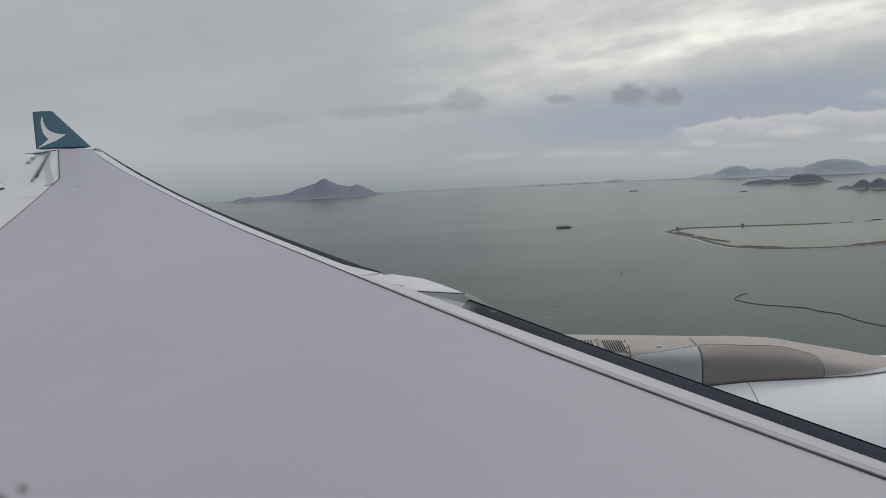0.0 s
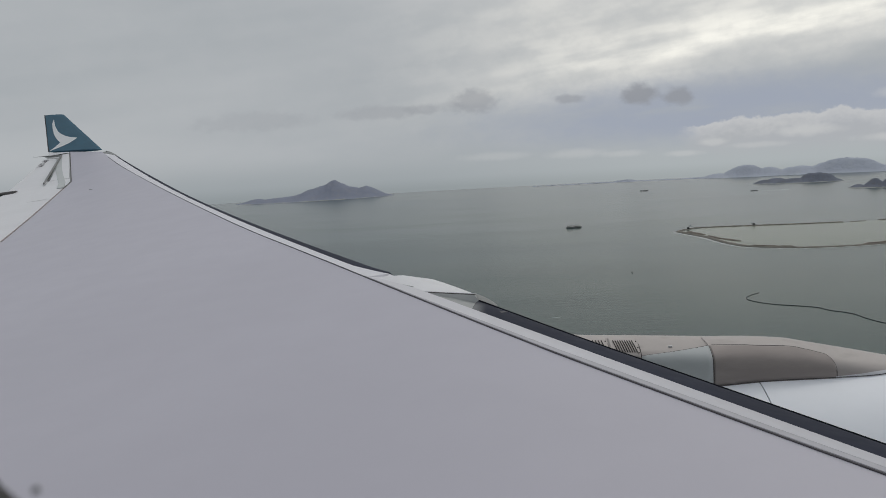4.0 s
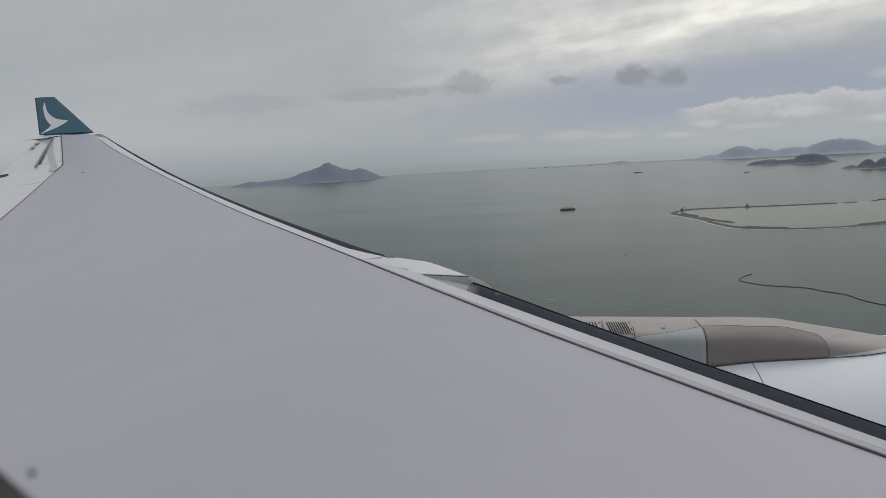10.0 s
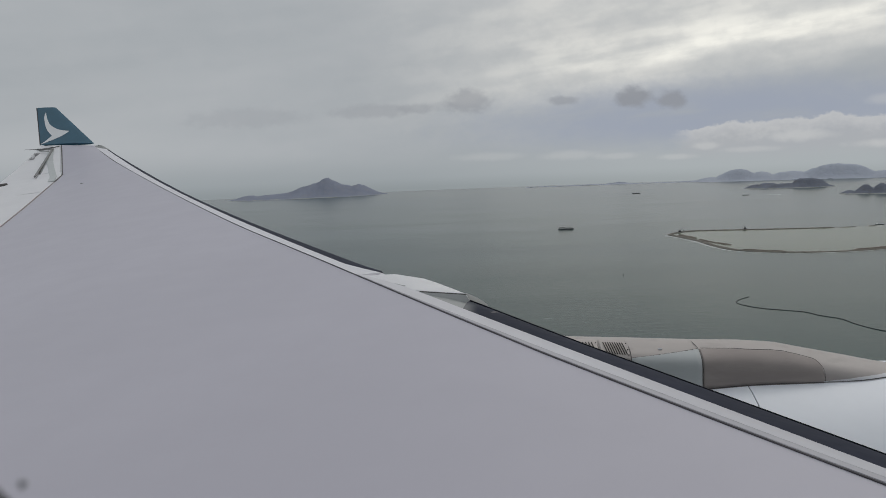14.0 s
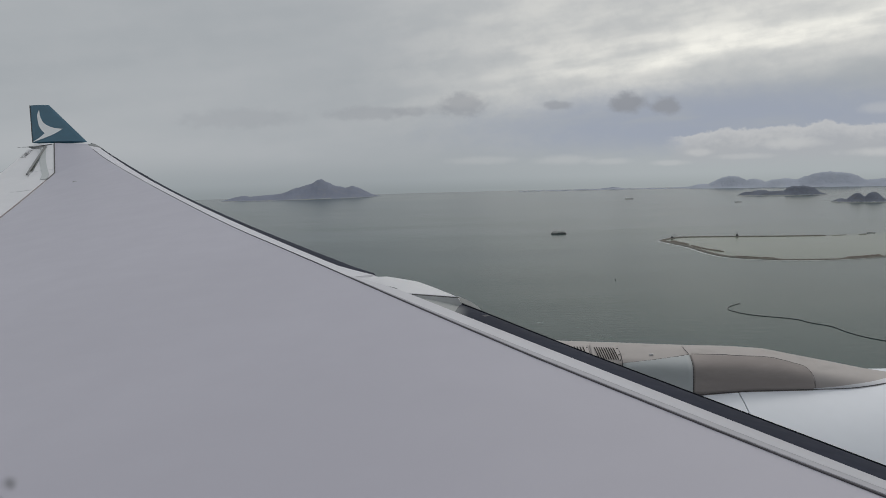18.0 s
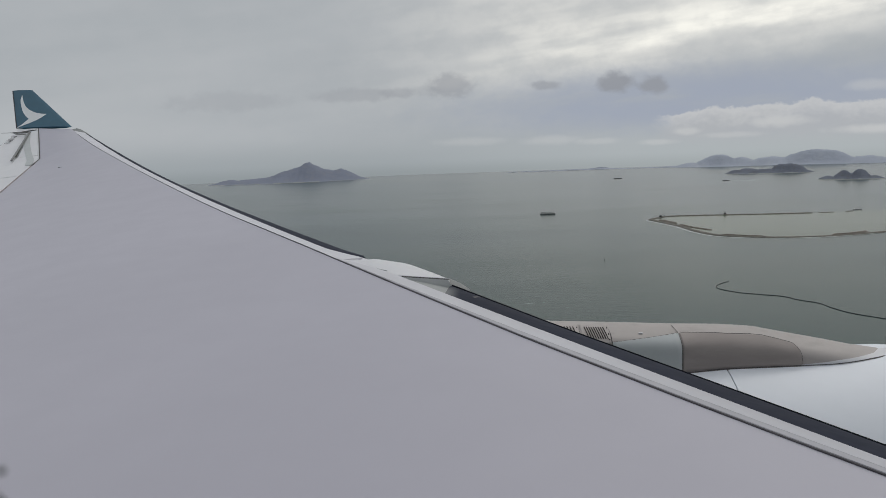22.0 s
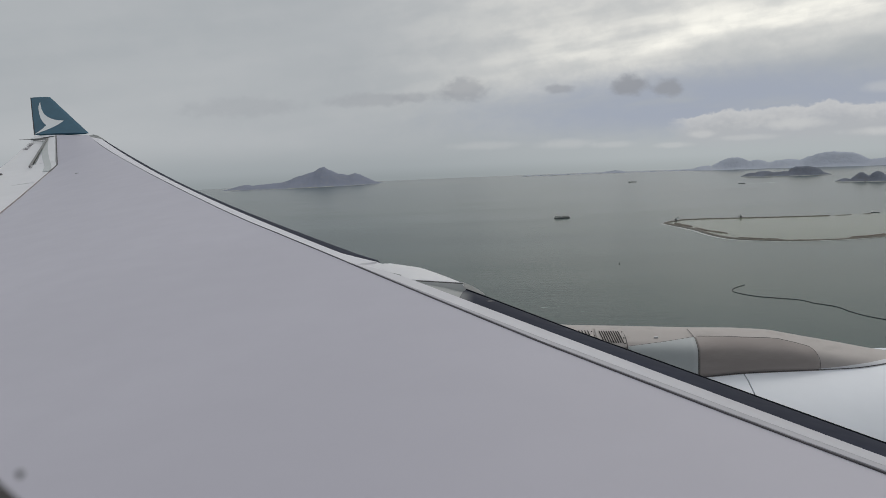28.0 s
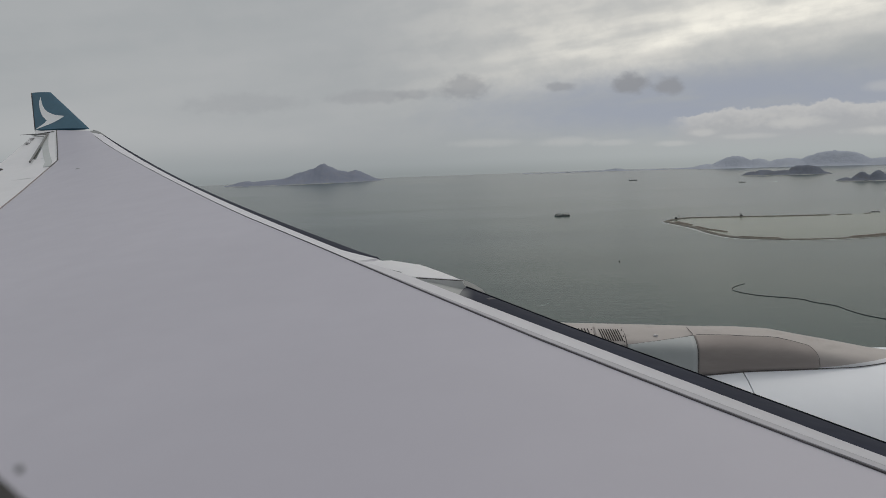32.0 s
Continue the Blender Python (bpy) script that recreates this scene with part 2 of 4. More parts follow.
BROWN = material("brown_composite", (0.355, 0.312, 0.297), 0.6, vary=0.09, scale=1.8, stretch=(1, 1, 5), spec=0.2)
GREY = material("grey_green_paint", (0.515, 0.535, 0.54), 0.6, vary=0.05, scale=1.8, stretch=(1, 1, 4), spec=0.2)
NACELLE = material("nacelle_paint", (0.83, 0.85, 0.90), 0.55, vary=0.02, scale=0.8)
# greys that put the shade on the white fairing's side into the colour
FILLET = material("grey_fillet", (0.38, 0.39, 0.39), 0.5, vary=0.06, scale=2.0, spec=0.3)
FLANK = material("shaded_flank_grey", (0.56, 0.57, 0.57), 0.5, vary=0.06, scale=2.0, spec=0.3)
METAL = material("bare_metal", (0.55, 0.54, 0.52), 0.35, metal=0.9, vary=0.08, scale=3.0)
ARM = material("dark_grey_arm", (0.20, 0.20, 0.20), 0.5, vary=0.1, scale=3.0)
SLOT = material("dark_slot", (0.03, 0.026, 0.024), 0.8, vary=0.1, scale=6.0)
CABIN = material("cabin_plastic", (0.035, 0.035, 0.038), 0.6, vary=0.05, scale=6.0, bump=0.05, bump_scale=400)
DIRT = material("window_dirt", (0.20, 0.22, 0.20), 0.8, vary=0.15, scale=300)
# haze is painted into these land colours: paler and bluer with distance
HILL = material("hazed_island_scrub", (0.25, 0.27, 0.335), 0.95, vary=0.06, scale=0.012, bump=0.15, bump_scale=0.05, second=(0.26, 0.275, 0.325), patch=0.55, spec=0.0)
FARHILL = material("hazed_distant_hill", (0.425, 0.452, 0.52), 0.95, vary=0.07, scale=0.008, bump=0.3, bump_scale=0.03, second=(0.44, 0.465, 0.52), patch=0.6, spec=0.0)
ISLET = material("hazed_wooded_islet", (0.185, 0.20, 0.24), 0.95, vary=0.15, scale=0.03, bump=0.5, bump_scale=0.1, second=(0.17, 0.17, 0.175), patch=0.62, spec=0.0)
SAND = material("pale_shore", (0.42, 0.42, 0.40), 0.9, vary=0.12, scale=0.1, bump=0.3, bump_scale=0.5)
ROCK = material("rubble_stone", (0.15, 0.14, 0.125), 0.9, vary=0.3, scale=0.15, bump=0.6, bump_scale=0.8, second=(0.19, 0.17, 0.145), patch=0.52)
EARTH = material("brown_earth", (0.15, 0.13, 0.11), 0.95, vary=0.25, scale=0.12, bump=0.5, bump_scale=0.6)
EDGE_BLACK = material("black_edge_line", (0.012, 0.013, 0.018), 0.7, vary=0.1, scale=3.0, spec=0.05)
BOOM = material("black_float", (0.020, 0.023, 0.024), 0.6, vary=0.2, scale=0.3)
# hull grey is lifted, with the haze put into its colour
HULL = material("hazed_dark_hull", (0.17, 0.17, 0.175), 0.6, vary=0.25, scale=0.4, second=(0.10, 0.06, 0.05), patch=0.62)
DECK = material("pale_deckhouse", (0.62, 0.62, 0.60), 0.6, vary=0.1, scale=0.6)
FOAM = material("foam", (0.48, 0.50, 0.49), 0.8, vary=0.1, scale=0.05)
TOWER = material("distant_tower", (0.90, 0.93, 0.95), 0.8, vary=0.06, scale=0.02)

SEA = bpy.data.materials.new("sea_water")
SEA.use_nodes = True
g = Net(SEA.node_tree)
place = g.node("ShaderNodeTexCoord").outputs["Object"]
long_map = g.node("ShaderNodeMapping", Vector=place)
long_map.inputs["Scale"].default_value = (0.35, 1.0, 1.0)
silt = g.noise(long_map.outputs[0], 0.0016, 4.0)
silt2 = g.noise(long_map.outputs[0], 0.011, 5.0)
water = g.mix(g.ramp(silt, 0.35, 0.68), (0.026, 0.058, 0.058, 1), (0.040, 0.070, 0.060, 1))
water = g.mix(g.math("MULTIPLY", g.ramp(silt2, 0.4, 0.7), 0.18), water, (0.028, 0.050, 0.048, 1))
# wavelets painted into the colour: pale flecks, and dark for shaded troughs
fleck_map = g.node("ShaderNodeMapping", Vector=place)
fleck_map.inputs["Scale"].default_value = (0.25, 1.0, 1.0)
fleck = g.math("MULTIPLY", g.ramp(g.noise(fleck_map.outputs[0], 0.22, 3.0, 0.5), 0.66, 0.74), g.ramp(g.noise(long_map.outputs[0], 0.02, 3.0), 0.50, 0.66))
water = g.mix(g.math("MULTIPLY", fleck, 0.55), water, (0.16, 0.18, 0.17, 1))
trough_shade = g.ramp(g.noise(fleck_map.outputs[0], 0.17, 3.0, 0.5), 0.64, 0.74)
water = g.mix(g.math("MULTIPLY", trough_shade, 0.5), water, (0.014, 0.026, 0.026, 1))
swell = g.noise(long_map.outputs[0], 0.10, 5.0, 0.6)
chop = g.noise(long_map.outputs[0], 0.55, 4.0, 0.6)
relief = g.node("ShaderNodeBump", Height=g.math("ADD", g.math("MULTIPLY", swell, 0.6), g.math("MULTIPLY", chop, 0.12)))
reach = g.node("ShaderNodeVectorMath", Vector=place)
reach.operation = "LENGTH"
# far water mirrors more and ripples less, standing in for haze
near = g.math("DIVIDE", g.math("SUBTRACT", g.math("DIVIDE", 1.0, g.math("MAXIMUM", reach.outputs["Value"], 60.0)), 1 / 4930), 1 / 760 - 1 / 4930)
far_gloss = g.math("POWER", g.math("SUBTRACT", 1.0, g.math("MINIMUM", g.math("MAXIMUM", near, 0.0), 1.0)), 3.8)
g.put(relief.inputs["Strength"], g.math("SUBTRACT", 0.42, g.math("MULTIPLY", far_gloss, 0.39)))
relief.inputs["Distance"].default_value = 1.0
wind = g.ramp(g.noise(long_map.outputs[0], 0.0045, 6.0, 0.6), 0.3, 0.7)
gloss = g.math("SUBTRACT", g.math("ADD", 0.21, g.math("MULTIPLY", wind, 0.025)), g.math("MULTIPLY", far_gloss, 0.02))
skin = g.node("ShaderNodeBsdfPrincipled", Base_Color=water, Roughness=gloss)
skin.inputs["IOR"].default_value = 1.33
skin.inputs["Specular Tint"].default_value = (0.95, 1.0, 1.015, 1)
g.put(skin.inputs["Specular IOR Level"], g.math("ADD", 0.15, g.math("MULTIPLY", far_gloss, 0.85)))
g.tree.links.new(relief.outputs[0], skin.inputs["Normal"])
g.tree.links.new(skin.outputs[0], g.node("ShaderNodeOutputMaterial").inputs[0])


# ---- mesh helpers ----
ORIGIN = {}


def thing(name, place, label, category, group="", kind=""):
    """An Empty at a thing's base; its parts hang from it."""
    ob = tagged(new(name), label, category, group, kind)
    ob.location = place
    ORIGIN[ob.name] = Vector(place)
    return ob


def part(name, bm, mat, parent=None, label="", smooth=False):
    """Links a bmesh, drawn in world coordinates, as one mesh object under its parent."""
    mesh = bpy.data.meshes.new(name)
    if bm.faces:
        bmesh.ops.recalc_face_normals(bm, faces=bm.faces[:])
    base = ORIGIN[parent.name] if parent else Vector()
    bmesh.ops.translate(bm, verts=bm.verts[:], vec=-base)
    bm.to_mesh(mesh)
    bm.free()
    mesh.materials.append(mat)
    if smooth:
        mesh.shade_smooth()
        mesh.set_sharp_from_angle(angle=radians(38))
    ob = new(name, mesh)
    if parent:
        ob.parent = parent
        ORIGIN[ob.name] = base
    if label:
        ob["label"] = label
    return ob


def loft(rings, closed=True, caps=True, bm=None):
    """Skins rings of equal count; closed: each ring runs round."""
    bm = bm or bmesh.new()
    rows = [[bm.verts.new(p) for p in ring] for ring in rings]
    n = len(rows[0])
    for a, b in zip(rows, rows[1:]):
        for i in range(n if closed else n - 1):
            j = (i + 1) % n
            bm.faces.new((a[i], a[j], b[j], b[i]))
    if closed and caps:
        bm.faces.new(rows[0])
        bm.faces.new(rows[-1])
    return bm


def box(lo, hi, bevel=0.0, bm=None):
    bm = bm or bmesh.new()
    lo, hi = Vector(lo), Vector(hi)
    made = bmesh.ops.create_cube(bm, size=1.0, matrix=Matrix.LocRotScale((lo + hi) / 2, None, hi - lo))
    if bevel:
        edges = list({e for v in made["verts"] for e in v.link_edges})
        bmesh.ops.bevel(bm, geom=edges, offset=bevel, segments=2, affect="EDGES", profile=0.5)
    return bm


def rod(a, b, ra, rb, sides=8, bm=None):
    """A tapered round bar from a to b."""
    a, b = Vector(a), Vector(b)
    q = (b - a).to_track_quat("Z", "Y")
    rings = []
    for p, r in ((a, ra), (b, rb)):
        rings.append([p + q @ Vector((r * math.cos(2 * math.pi * i / sides), r * math.sin(2 * math.pi * i / sides), 0)) for i in range(sides)])
    return loft(rings, bm=bm)


# ---- sea ----
bm = bmesh.new()
hub = bm.verts.new((0, 0, 0))
last = None
SECTORS = 96
for radius in (60, 200, 500, 1000, 1800, 2800, 3800, 4930):
    ring = [bm.verts.new((radius * math.sin(2 * math.pi * i / SECTORS), radius * math.cos(2 * math.pi * i / SECTORS), 0)) for i in range(SECTORS)]
    for i in range(SECTORS):
        j = (i + 1) % SECTORS
        if last is None:
            bm.faces.new((hub, ring[i], ring[j]))
        else:
            bm.faces.new((last[i], ring[i], ring[j], last[j]))
    last = ring
tagged(part("water", bm, SEA), "grey-green open sea with low chop under haze", "sea", kind="structure")

# ---- the wing's lines; y runs outboard from the cabin window ----
ROOT, TIP = -0.30, 27.0


def poly(y, c):
    s = y / 10
    return sum(k * s ** i for i, k in enumerate(c))


def slat_chord(y):
    return float(np.interp(y, [3, 7, 27], [0.80, 0.75, 0.45]))


def edge_x(y):
    return -0.591 - 0.62 * (y - 7)


def edge(y):
    """The front outline of the slats."""
    bow = float(np.interp(y, [7, 8.3, 12, 16, 20], [0.0, -0.010, -0.010, -0.002, 0.014]))
    return Vector((edge_x(y), y, 150 + bow + poly(y, (-1.5531, 0.953, -0.4725, 0.3191, -0.052))))


def band_line(y):
    """Where the dark nose meets the painted top of the slats."""
    bow = float(np.interp(y, [6.9, 8, 12], [0.0, -0.008, -0.015]))
    return Vector((edge_x(y) - 0.45 * slat_chord(y), y, 150 + bow + poly(y, (-1.400, 0.6276, -0.0452, 0.1198, -0.0203))))


def gap_line(y):
    """Where the slats end and the fixed wing begins."""
    trim = float(np.interp(y, [0, 2.4, 4.2, 7, 8.2, 9.3, 10.5, 13, 18], [0.012, 0.012, -0.006, 0.0, -0.010, -0.025, -0.028, -0.018, 0.0]))
    return Vector((edge_x(y) - 1.2 * slat_chord(y), y, 150 + trim + poly(y, (-1.167, 0.3747, 0.3898, -0.1443, 0.0275))))


def hinge_line(y):
    """The back of the fixed upper skin."""
    x = -12.0 + 0.4 * (22 - y) if y < 22 else -12.0 - 0.5333 * (y - 22)
    z = float(np.interp(y, [-0.3, 4, 8, 13.3, 16, 19.6, 22, 24.2, 26.5, 27], [-1.5, -1.4, -1.2, -0.73, -0.43, 0.0, 0.29, 0.75, 1.32, 1.38]))
    return Vector((x, y, 150 + z))


def trail_line(y):
    """The trailing edge of flaps and ailerons."""
    x = -15.4 + 0.3 * (27 - y)
    z = float(np.interp(y, [-0.3, 8, 13, 18, 21.8, 24.5, 27], [-2.0, -1.6, -1.05, -0.45, 0.05, 0.70, 1.36]))
    return Vector((x, y, 150 + z))


def depth(y):
    return float(np.interp(y, [-0.3, 7, 15, 24, 27], [1.15, 0.75, 0.45, 0.22, 0.10]))


def stations(a, b, step=0.5):
    n = max(2, round((b - a) / step) + 1)
    return [a + (b - a) * i / (n - 1) for i in range(n)]


def tilted(ob):
    """Turns a piece of the aircraft with its bank."""
    ob.matrix_world = BANK @ Matrix.Translation(ob.location)
    return ob


wing = thing("airplane_wing", (0, -0.3, 148.6), "pale lilac-grey airliner wing with slats and upturned teal tip", "wing")

# fixed wing box: upper skin slightly crowned, flat-bellied underneath
rings = []
for y in stations(ROOT, TIP):
    a, b, t = gap_line(y), hinge_line(y), depth(y)
    ring = []
    for i in range(13):
        u = i / 12
        crown = 0.014 * (a - b).length * 4 * u * (1 - u) * min(1.0, max(0.0, (27 - y) / 6))
        ring.append(a.lerp(b, u) + Vector((0, 0, crown)))
    ring += [b + Vector((0, 0, -0.25 * t)), b.lerp(a, 0.3) + Vector((0, 0, -0.75 * t)), b.lerp(a, 0.7) + Vector((0, 0, -t)), a + Vector((0.02, 0, -0.6 * t))]
    rings.append(ring)
part("upper_skin", loft(rings), WING, wing, "matt lilac-grey upper wing skin", smooth=True)

# rubber line along the slats' back edge
bm = bmesh.new()
rings = []
for y in stations(0.35, 25.2, 0.4):
    a, b = gap_line(y), hinge_line(y)
    way = (b - a).normalized()
    up3 = Vector((0, 0, 0.006))
    wide = float(np.interp(y, [2, 7, 10, 14, 20, 21.5, 25], [0.006, 0.010, 0.008, 0.005, 0.005, 0.014, 0.014]))
    p, q = a + way * 0.006 + up3, a + way * (0.006 + wide) + up3
    rings.append([p, q, q + Vector((0, 0, -0.012)), p + Vector((0, 0, -0.012))])
part("slat_seal", loft(rings), SEAL, wing, "dark rubber line behind the slats")


def slat(y0, y1, taper=0.0, cut=False, coat=STRIP, nose_coat=NOSE):
    """One slat: painted top and, under it, the dark nose. taper: its inboard end is cut chordwise and the dark nose thins out over this length."""
    body, nose = [], []
    for y in stations(y0, y1, 0.12 if taper else 0.35):
        a, m, e = gap_line(y), band_line(y), edge(y)
        n = m
        if cut:
            e = e + Vector((0, 0, 0.022 * max(0.0, (y - 5.2) / 1.26)))
            tuck = Vector((0, 0, -0.004 * max(0.0, (y - y1 + 0.3) / 0.3) ** 2))
            e = e + tuck
        if cut and y > y1 - 1.2:
            k = (y - y1 + 1.2) / 1.2
            n = band_line(y - 0.50 * k) + tuck
        if taper:
            k = max(0.0, 1 - (y - y0) / 1.47)
            a, m = gap_line(y - 1.53 * k), band_line(y - 0.62 * k)
            m = m.lerp(e, 0.8 * max(0.0, 1 - (y - y0) / taper))
        t = 0.10 + 0.10 * slat_chord(y)
        if not cut:
            n = m
        way = (m - a).normalized()
        lip, swell = (0.006, 0.014) if y < 7 else (0.003, 0.002)
        body.append([a + way * 0.002 + Vector((0, 0, lip)), a.lerp(m, 0.33) + Vector((0, 0, lip + swell)), a.lerp(m, 0.66) + Vector((0, 0, lip + swell)), m + Vector((0, 0, lip)),
                     m + Vector((0, 0, -t)), a + Vector((0, 0, -0.09))])
        drop = Vector((0, 0, -1))
        out = Vector((0.85, 0.52, 0))
        nose.append([n + Vector((0, 0, 0.004)), n.lerp(e, 0.35) + Vector((0, 0, 0.012)), n.lerp(e, 0.7) + Vector((0, 0, 0.012)), e,
                     e + out * 0.025 + drop * 0.02, e + out * 0.035 + drop * 0.06, e + out * 0.015 + drop * 0.13, e - out * 0.10 + drop * 0.17, n + drop * (t + 0.01)])
    s = part("slat", loft(body), coat, wing, "white painted leading-edge slat", smooth=True)
    part("nose_strip", loft(nose), nose_coat, s, "dark leading-edge strip", smooth=True)


slat(0.35, 6.46, cut=True, coat=SLAT_GREY, nose_coat=NOSE_FADE)

# thin black line added along the strip's front outline, and a grey patch across it
rings = []
for y in stations(0.35, 6.45, 0.35):
    e = edge(y) + Vector((0, 0, 0.022 * max(0.0, (y - 5.2) / 1.26)))
    r = float(np.interp(y, [0, 6.5], [0.004, 0.007]))
    rings.append([e + Vector((0.85, 0.52, 0)) * (r * math.cos(i * math.pi / 3)) + Vector((0, 0, 0.001 + r * math.sin(i * math.pi / 3))) for i in range(6)])
part("edge_line", loft(rings), EDGE_BLACK, wing, "thin black line added along the leading edge")
rings = []
for y in (6.045, 6.085):
    n = band_line(y - 0.50 * (y - 5.26) / 1.2)
    e = edge(y) + Vector((0, 0, 0.022 * (y - 5.2) / 1.26))
    rings.append([n.lerp(e, f) + Vector((0, 0, h)) for f, h in ((0.52, 0.0130), (0.60, 0.0130), (0.70, 0.0130), (0.84, 0.0075), (0.84, -0.01), (0.52, 0.0))])
part("strip_patch", loft(rings), SEAL, wing, "small grey patch across the dark strip")

# grey lip behind the inboard slat and the fine joint that parts them
for f0, f1, high, coat, name, label in ((0.0, 0.11, 0.011, STEP, "slat_lip", "grey lip behind the inboard slat"), (0.11, 0.116, 0.0118, STEP, "joint", "thin grey joint line")):
    rings = []
    for y in stations(0.35, 6.3, 0.35):
        a, m = gap_line(y), band_line(y)
        narrow = min(1.0, (6.5 - y) / 2.5)
        p, q = a.lerp(m, f0 * narrow + 0.003), a.lerp(m, f1 * narrow)
        up2 = Vector((0, 0, 0.006 + high * narrow))
        low2 = Vector((0, 0, 0.006))
        rings.append([p + (low2 if f0 == 0 else up2), q + up2, q - low2, p - low2])
    part(name, loft(rings), coat, wing, label)
for y0, y1 in ((7.93, 11.2), (11.205, 14.4), (14.405, 17.6), (17.605, 20.6), (20.605, 23.6), (23.605, 26.35)):
    slat(y0, y1, 0.50 if y0 < 8 else 0.0)

# rounded end of the leading edge before the upturned tip
rings = []
for y in stations(26.37, 27.25, 0.11):
    k = (y - 26.37) / 0.88
    a, e = gap_line(min(y, 27.0)), edge(y)
    e = e.lerp(a, 0.45 * k ** 2.2)
    e.z = e.z + 0.09 * k
    mid = (a + e) / 2
    mid.z += 0.03
    rings.append([a + Vector((0, y - a.y, 0.0)), mid, e, e + Vector((0.01, 0, -0.06)), mid + Vector((0, 0, -0.16)), a + Vector((0, y - a.y, -0.12))])
part("tip_fairing", loft(rings), NOSE_GREY, wing, "grey rounded wing-tip fairing")


# small flush vent on the upper skin
c = gap_line(18.1).lerp(hinge_line(18.1), 0.545) + Vector((0, 0, 0.035))
rings = []
for dz, r in ((-0.04, 0.04), (0.0, 0.035), (0.008, 0.02)):
    rings.append([c + Vector((1.8 * r * math.cos(2 * math.pi * i / 12), 0.5 * r * math.sin(2 * math.pi * i / 12), dz)) for i in range(12)])
part("skin_vent", loft(rings), FILLET, wing, "tiny grey vent on the skin")


# ---- flaps and ailerons behind the hinge line ----
def rear_panel(name, y0, y1, f0, f1, mat, label, drop=0.0):
    """A control surface between two fractions of the way from hinge to trailing edge."""
    rings = []
    for y in stations(y0, y1, 0.5):
        a, b = hinge_line(y), trail_line(y)
        t = 0.16 * depth(y) + 0.03
        p, q = a.lerp(b, f0), a.lerp(b, f1)
        p.z -= 0.006 + drop
        q.z -= drop
        hump = Vector((0, 0, 0.012))
        rings.append([p, p.lerp(q, 0.25) + hump, p.lerp(q, 0.6) + hump, q, q + Vector((0, 0, -0.012)), p.lerp(q, 0.5) + Vector((0, 0, -t)), p + Vector((0, 0, -1.4 * t))])
    return part(name, loft(rings), mat, wing, label)


rear_panel("inner_flap", 0.6, 9.0, 0.012, 1.0, PALE, "white trailing-edge flap")
rear_panel("outer_flap", 9.03, 18.6, 0.012, 1.0, PALE, "white trailing-edge flap")
rear_panel("inner_shroud", 18.63, 22.55, 0.016, 0.40, PALE, "white fixed panel")
rear_panel("outer_shroud", 22.60, 26.35, 0.03, 0.36, PALE, "white fixed panel")
rear_panel("inner_aileron", 18.63, 23.2, 0.415, 1.0, PALE, "white aileron", 0.015)
rear_panel("outer_aileron", 23.26, 26.3, 0.415, 1.0, PALE, "white aileron", 0.03)
rear_panel("tip_panel", 26.42, 27.0, 0.016, 1.0, PALE, "white fixed panel by the tip")

# dark joints between skin and ailerons
def joint(y0, y1, fa, fb, wide, raised=0.016, mat=SEAM):
    rings = []
    for k in range(9):
        u = k / 8
        y, f = y0 + (y1 - y0) * u, fa + (fb - fa) * u
        a, b = hinge_line(y), trail_line(y)
        p = a.lerp(b, f) + Vector((0, 0, raised))
        side = (b - a).normalized() * wide / 2 if abs(y1 - y0) > 0.3 else Vector((0, wide / 2, 0))
        rings.append([p - side, p + side, p + side + Vector((0, 0, -0.02)), p - side + Vector((0, 0, -0.02))])
    part("joint", loft(rings), mat, wing, "dark joint line")


joint(13.0, 20.4, 0.0, 0.0, 0.020, mat=BROWN)
joint(20.4, 22.0, 0.0, 0.0, 0.032)
joint(22.0, 26.6, 0.0, 0.0, 0.035)
joint(20.65, 25.9, 0.055, 0.37, 0.20, 0.022, GREY)
joint(22.7, 25.9, 0.40, 0.40, 0.038, 0.02)
joint(26.37, 26.38, 0.10, 0.9, 0.06, 0.03)

# hinge arms by the tip
for ya, fa, yb, fb, r in ((26.05, 0.31, 22.15, 0.43, 0.034), (26.35, 0.96, 26.05, 0.33, 0.022), (26.05, 0.80, 25.75, 0.42, 0.016)):
    p, q = hinge_line(ya).lerp(trail_line(ya), fa), hinge_line(yb).lerp(trail_line(yb), fb)
    part("hinge_arm", rod(p + Vector((0, 0, 0.04)), q + Vector((0, 0, 0.04)), r, 0.8 * r), ARM, wing, "dark grey hinge arm")

# static wicks on the trailing edge
for i in range(6):
    p = trail_line(25.05 + 0.17 * i) + Vector((0.22, 0, 0.02))
    part("static_wick", rod(p + Vector((0.03, 0, 0)), p + Vector((-0.17, 0.02, -0.01)), 0.011, 0.005, 6), SEAM, wing, "thin dark static wick")
p = trail_line(26.55)
part("static_wick", rod(p + Vector((0.03, 0, 0)), p + Vector((-0.45, 0.02, 0.0)), 0.012, 0.005, 6), SEAM, wing, "thin dark static wick")

# tail of a flap-track fairing behind the trailing edge
p = trail_line(21.75) + Vector((0.10, 0, 0.01))
rings = []
for k in range(7):
    u = k / 6
    r = 0.11 * (1 - u) ** 0.7 + 0.006
    c = p + Vector((0.25 - 0.95 * u, 0, -0.02 * u))
    rings.append([c + Vector((0, r * math.cos(2 * math.pi * i / 10), 0.7 * r * math.sin(2 * math.pi * i / 10))) for i in range(10)])
part("flap_track_fairing", loft(rings), SEAM, wing, "dark tapered flap-track fairing")

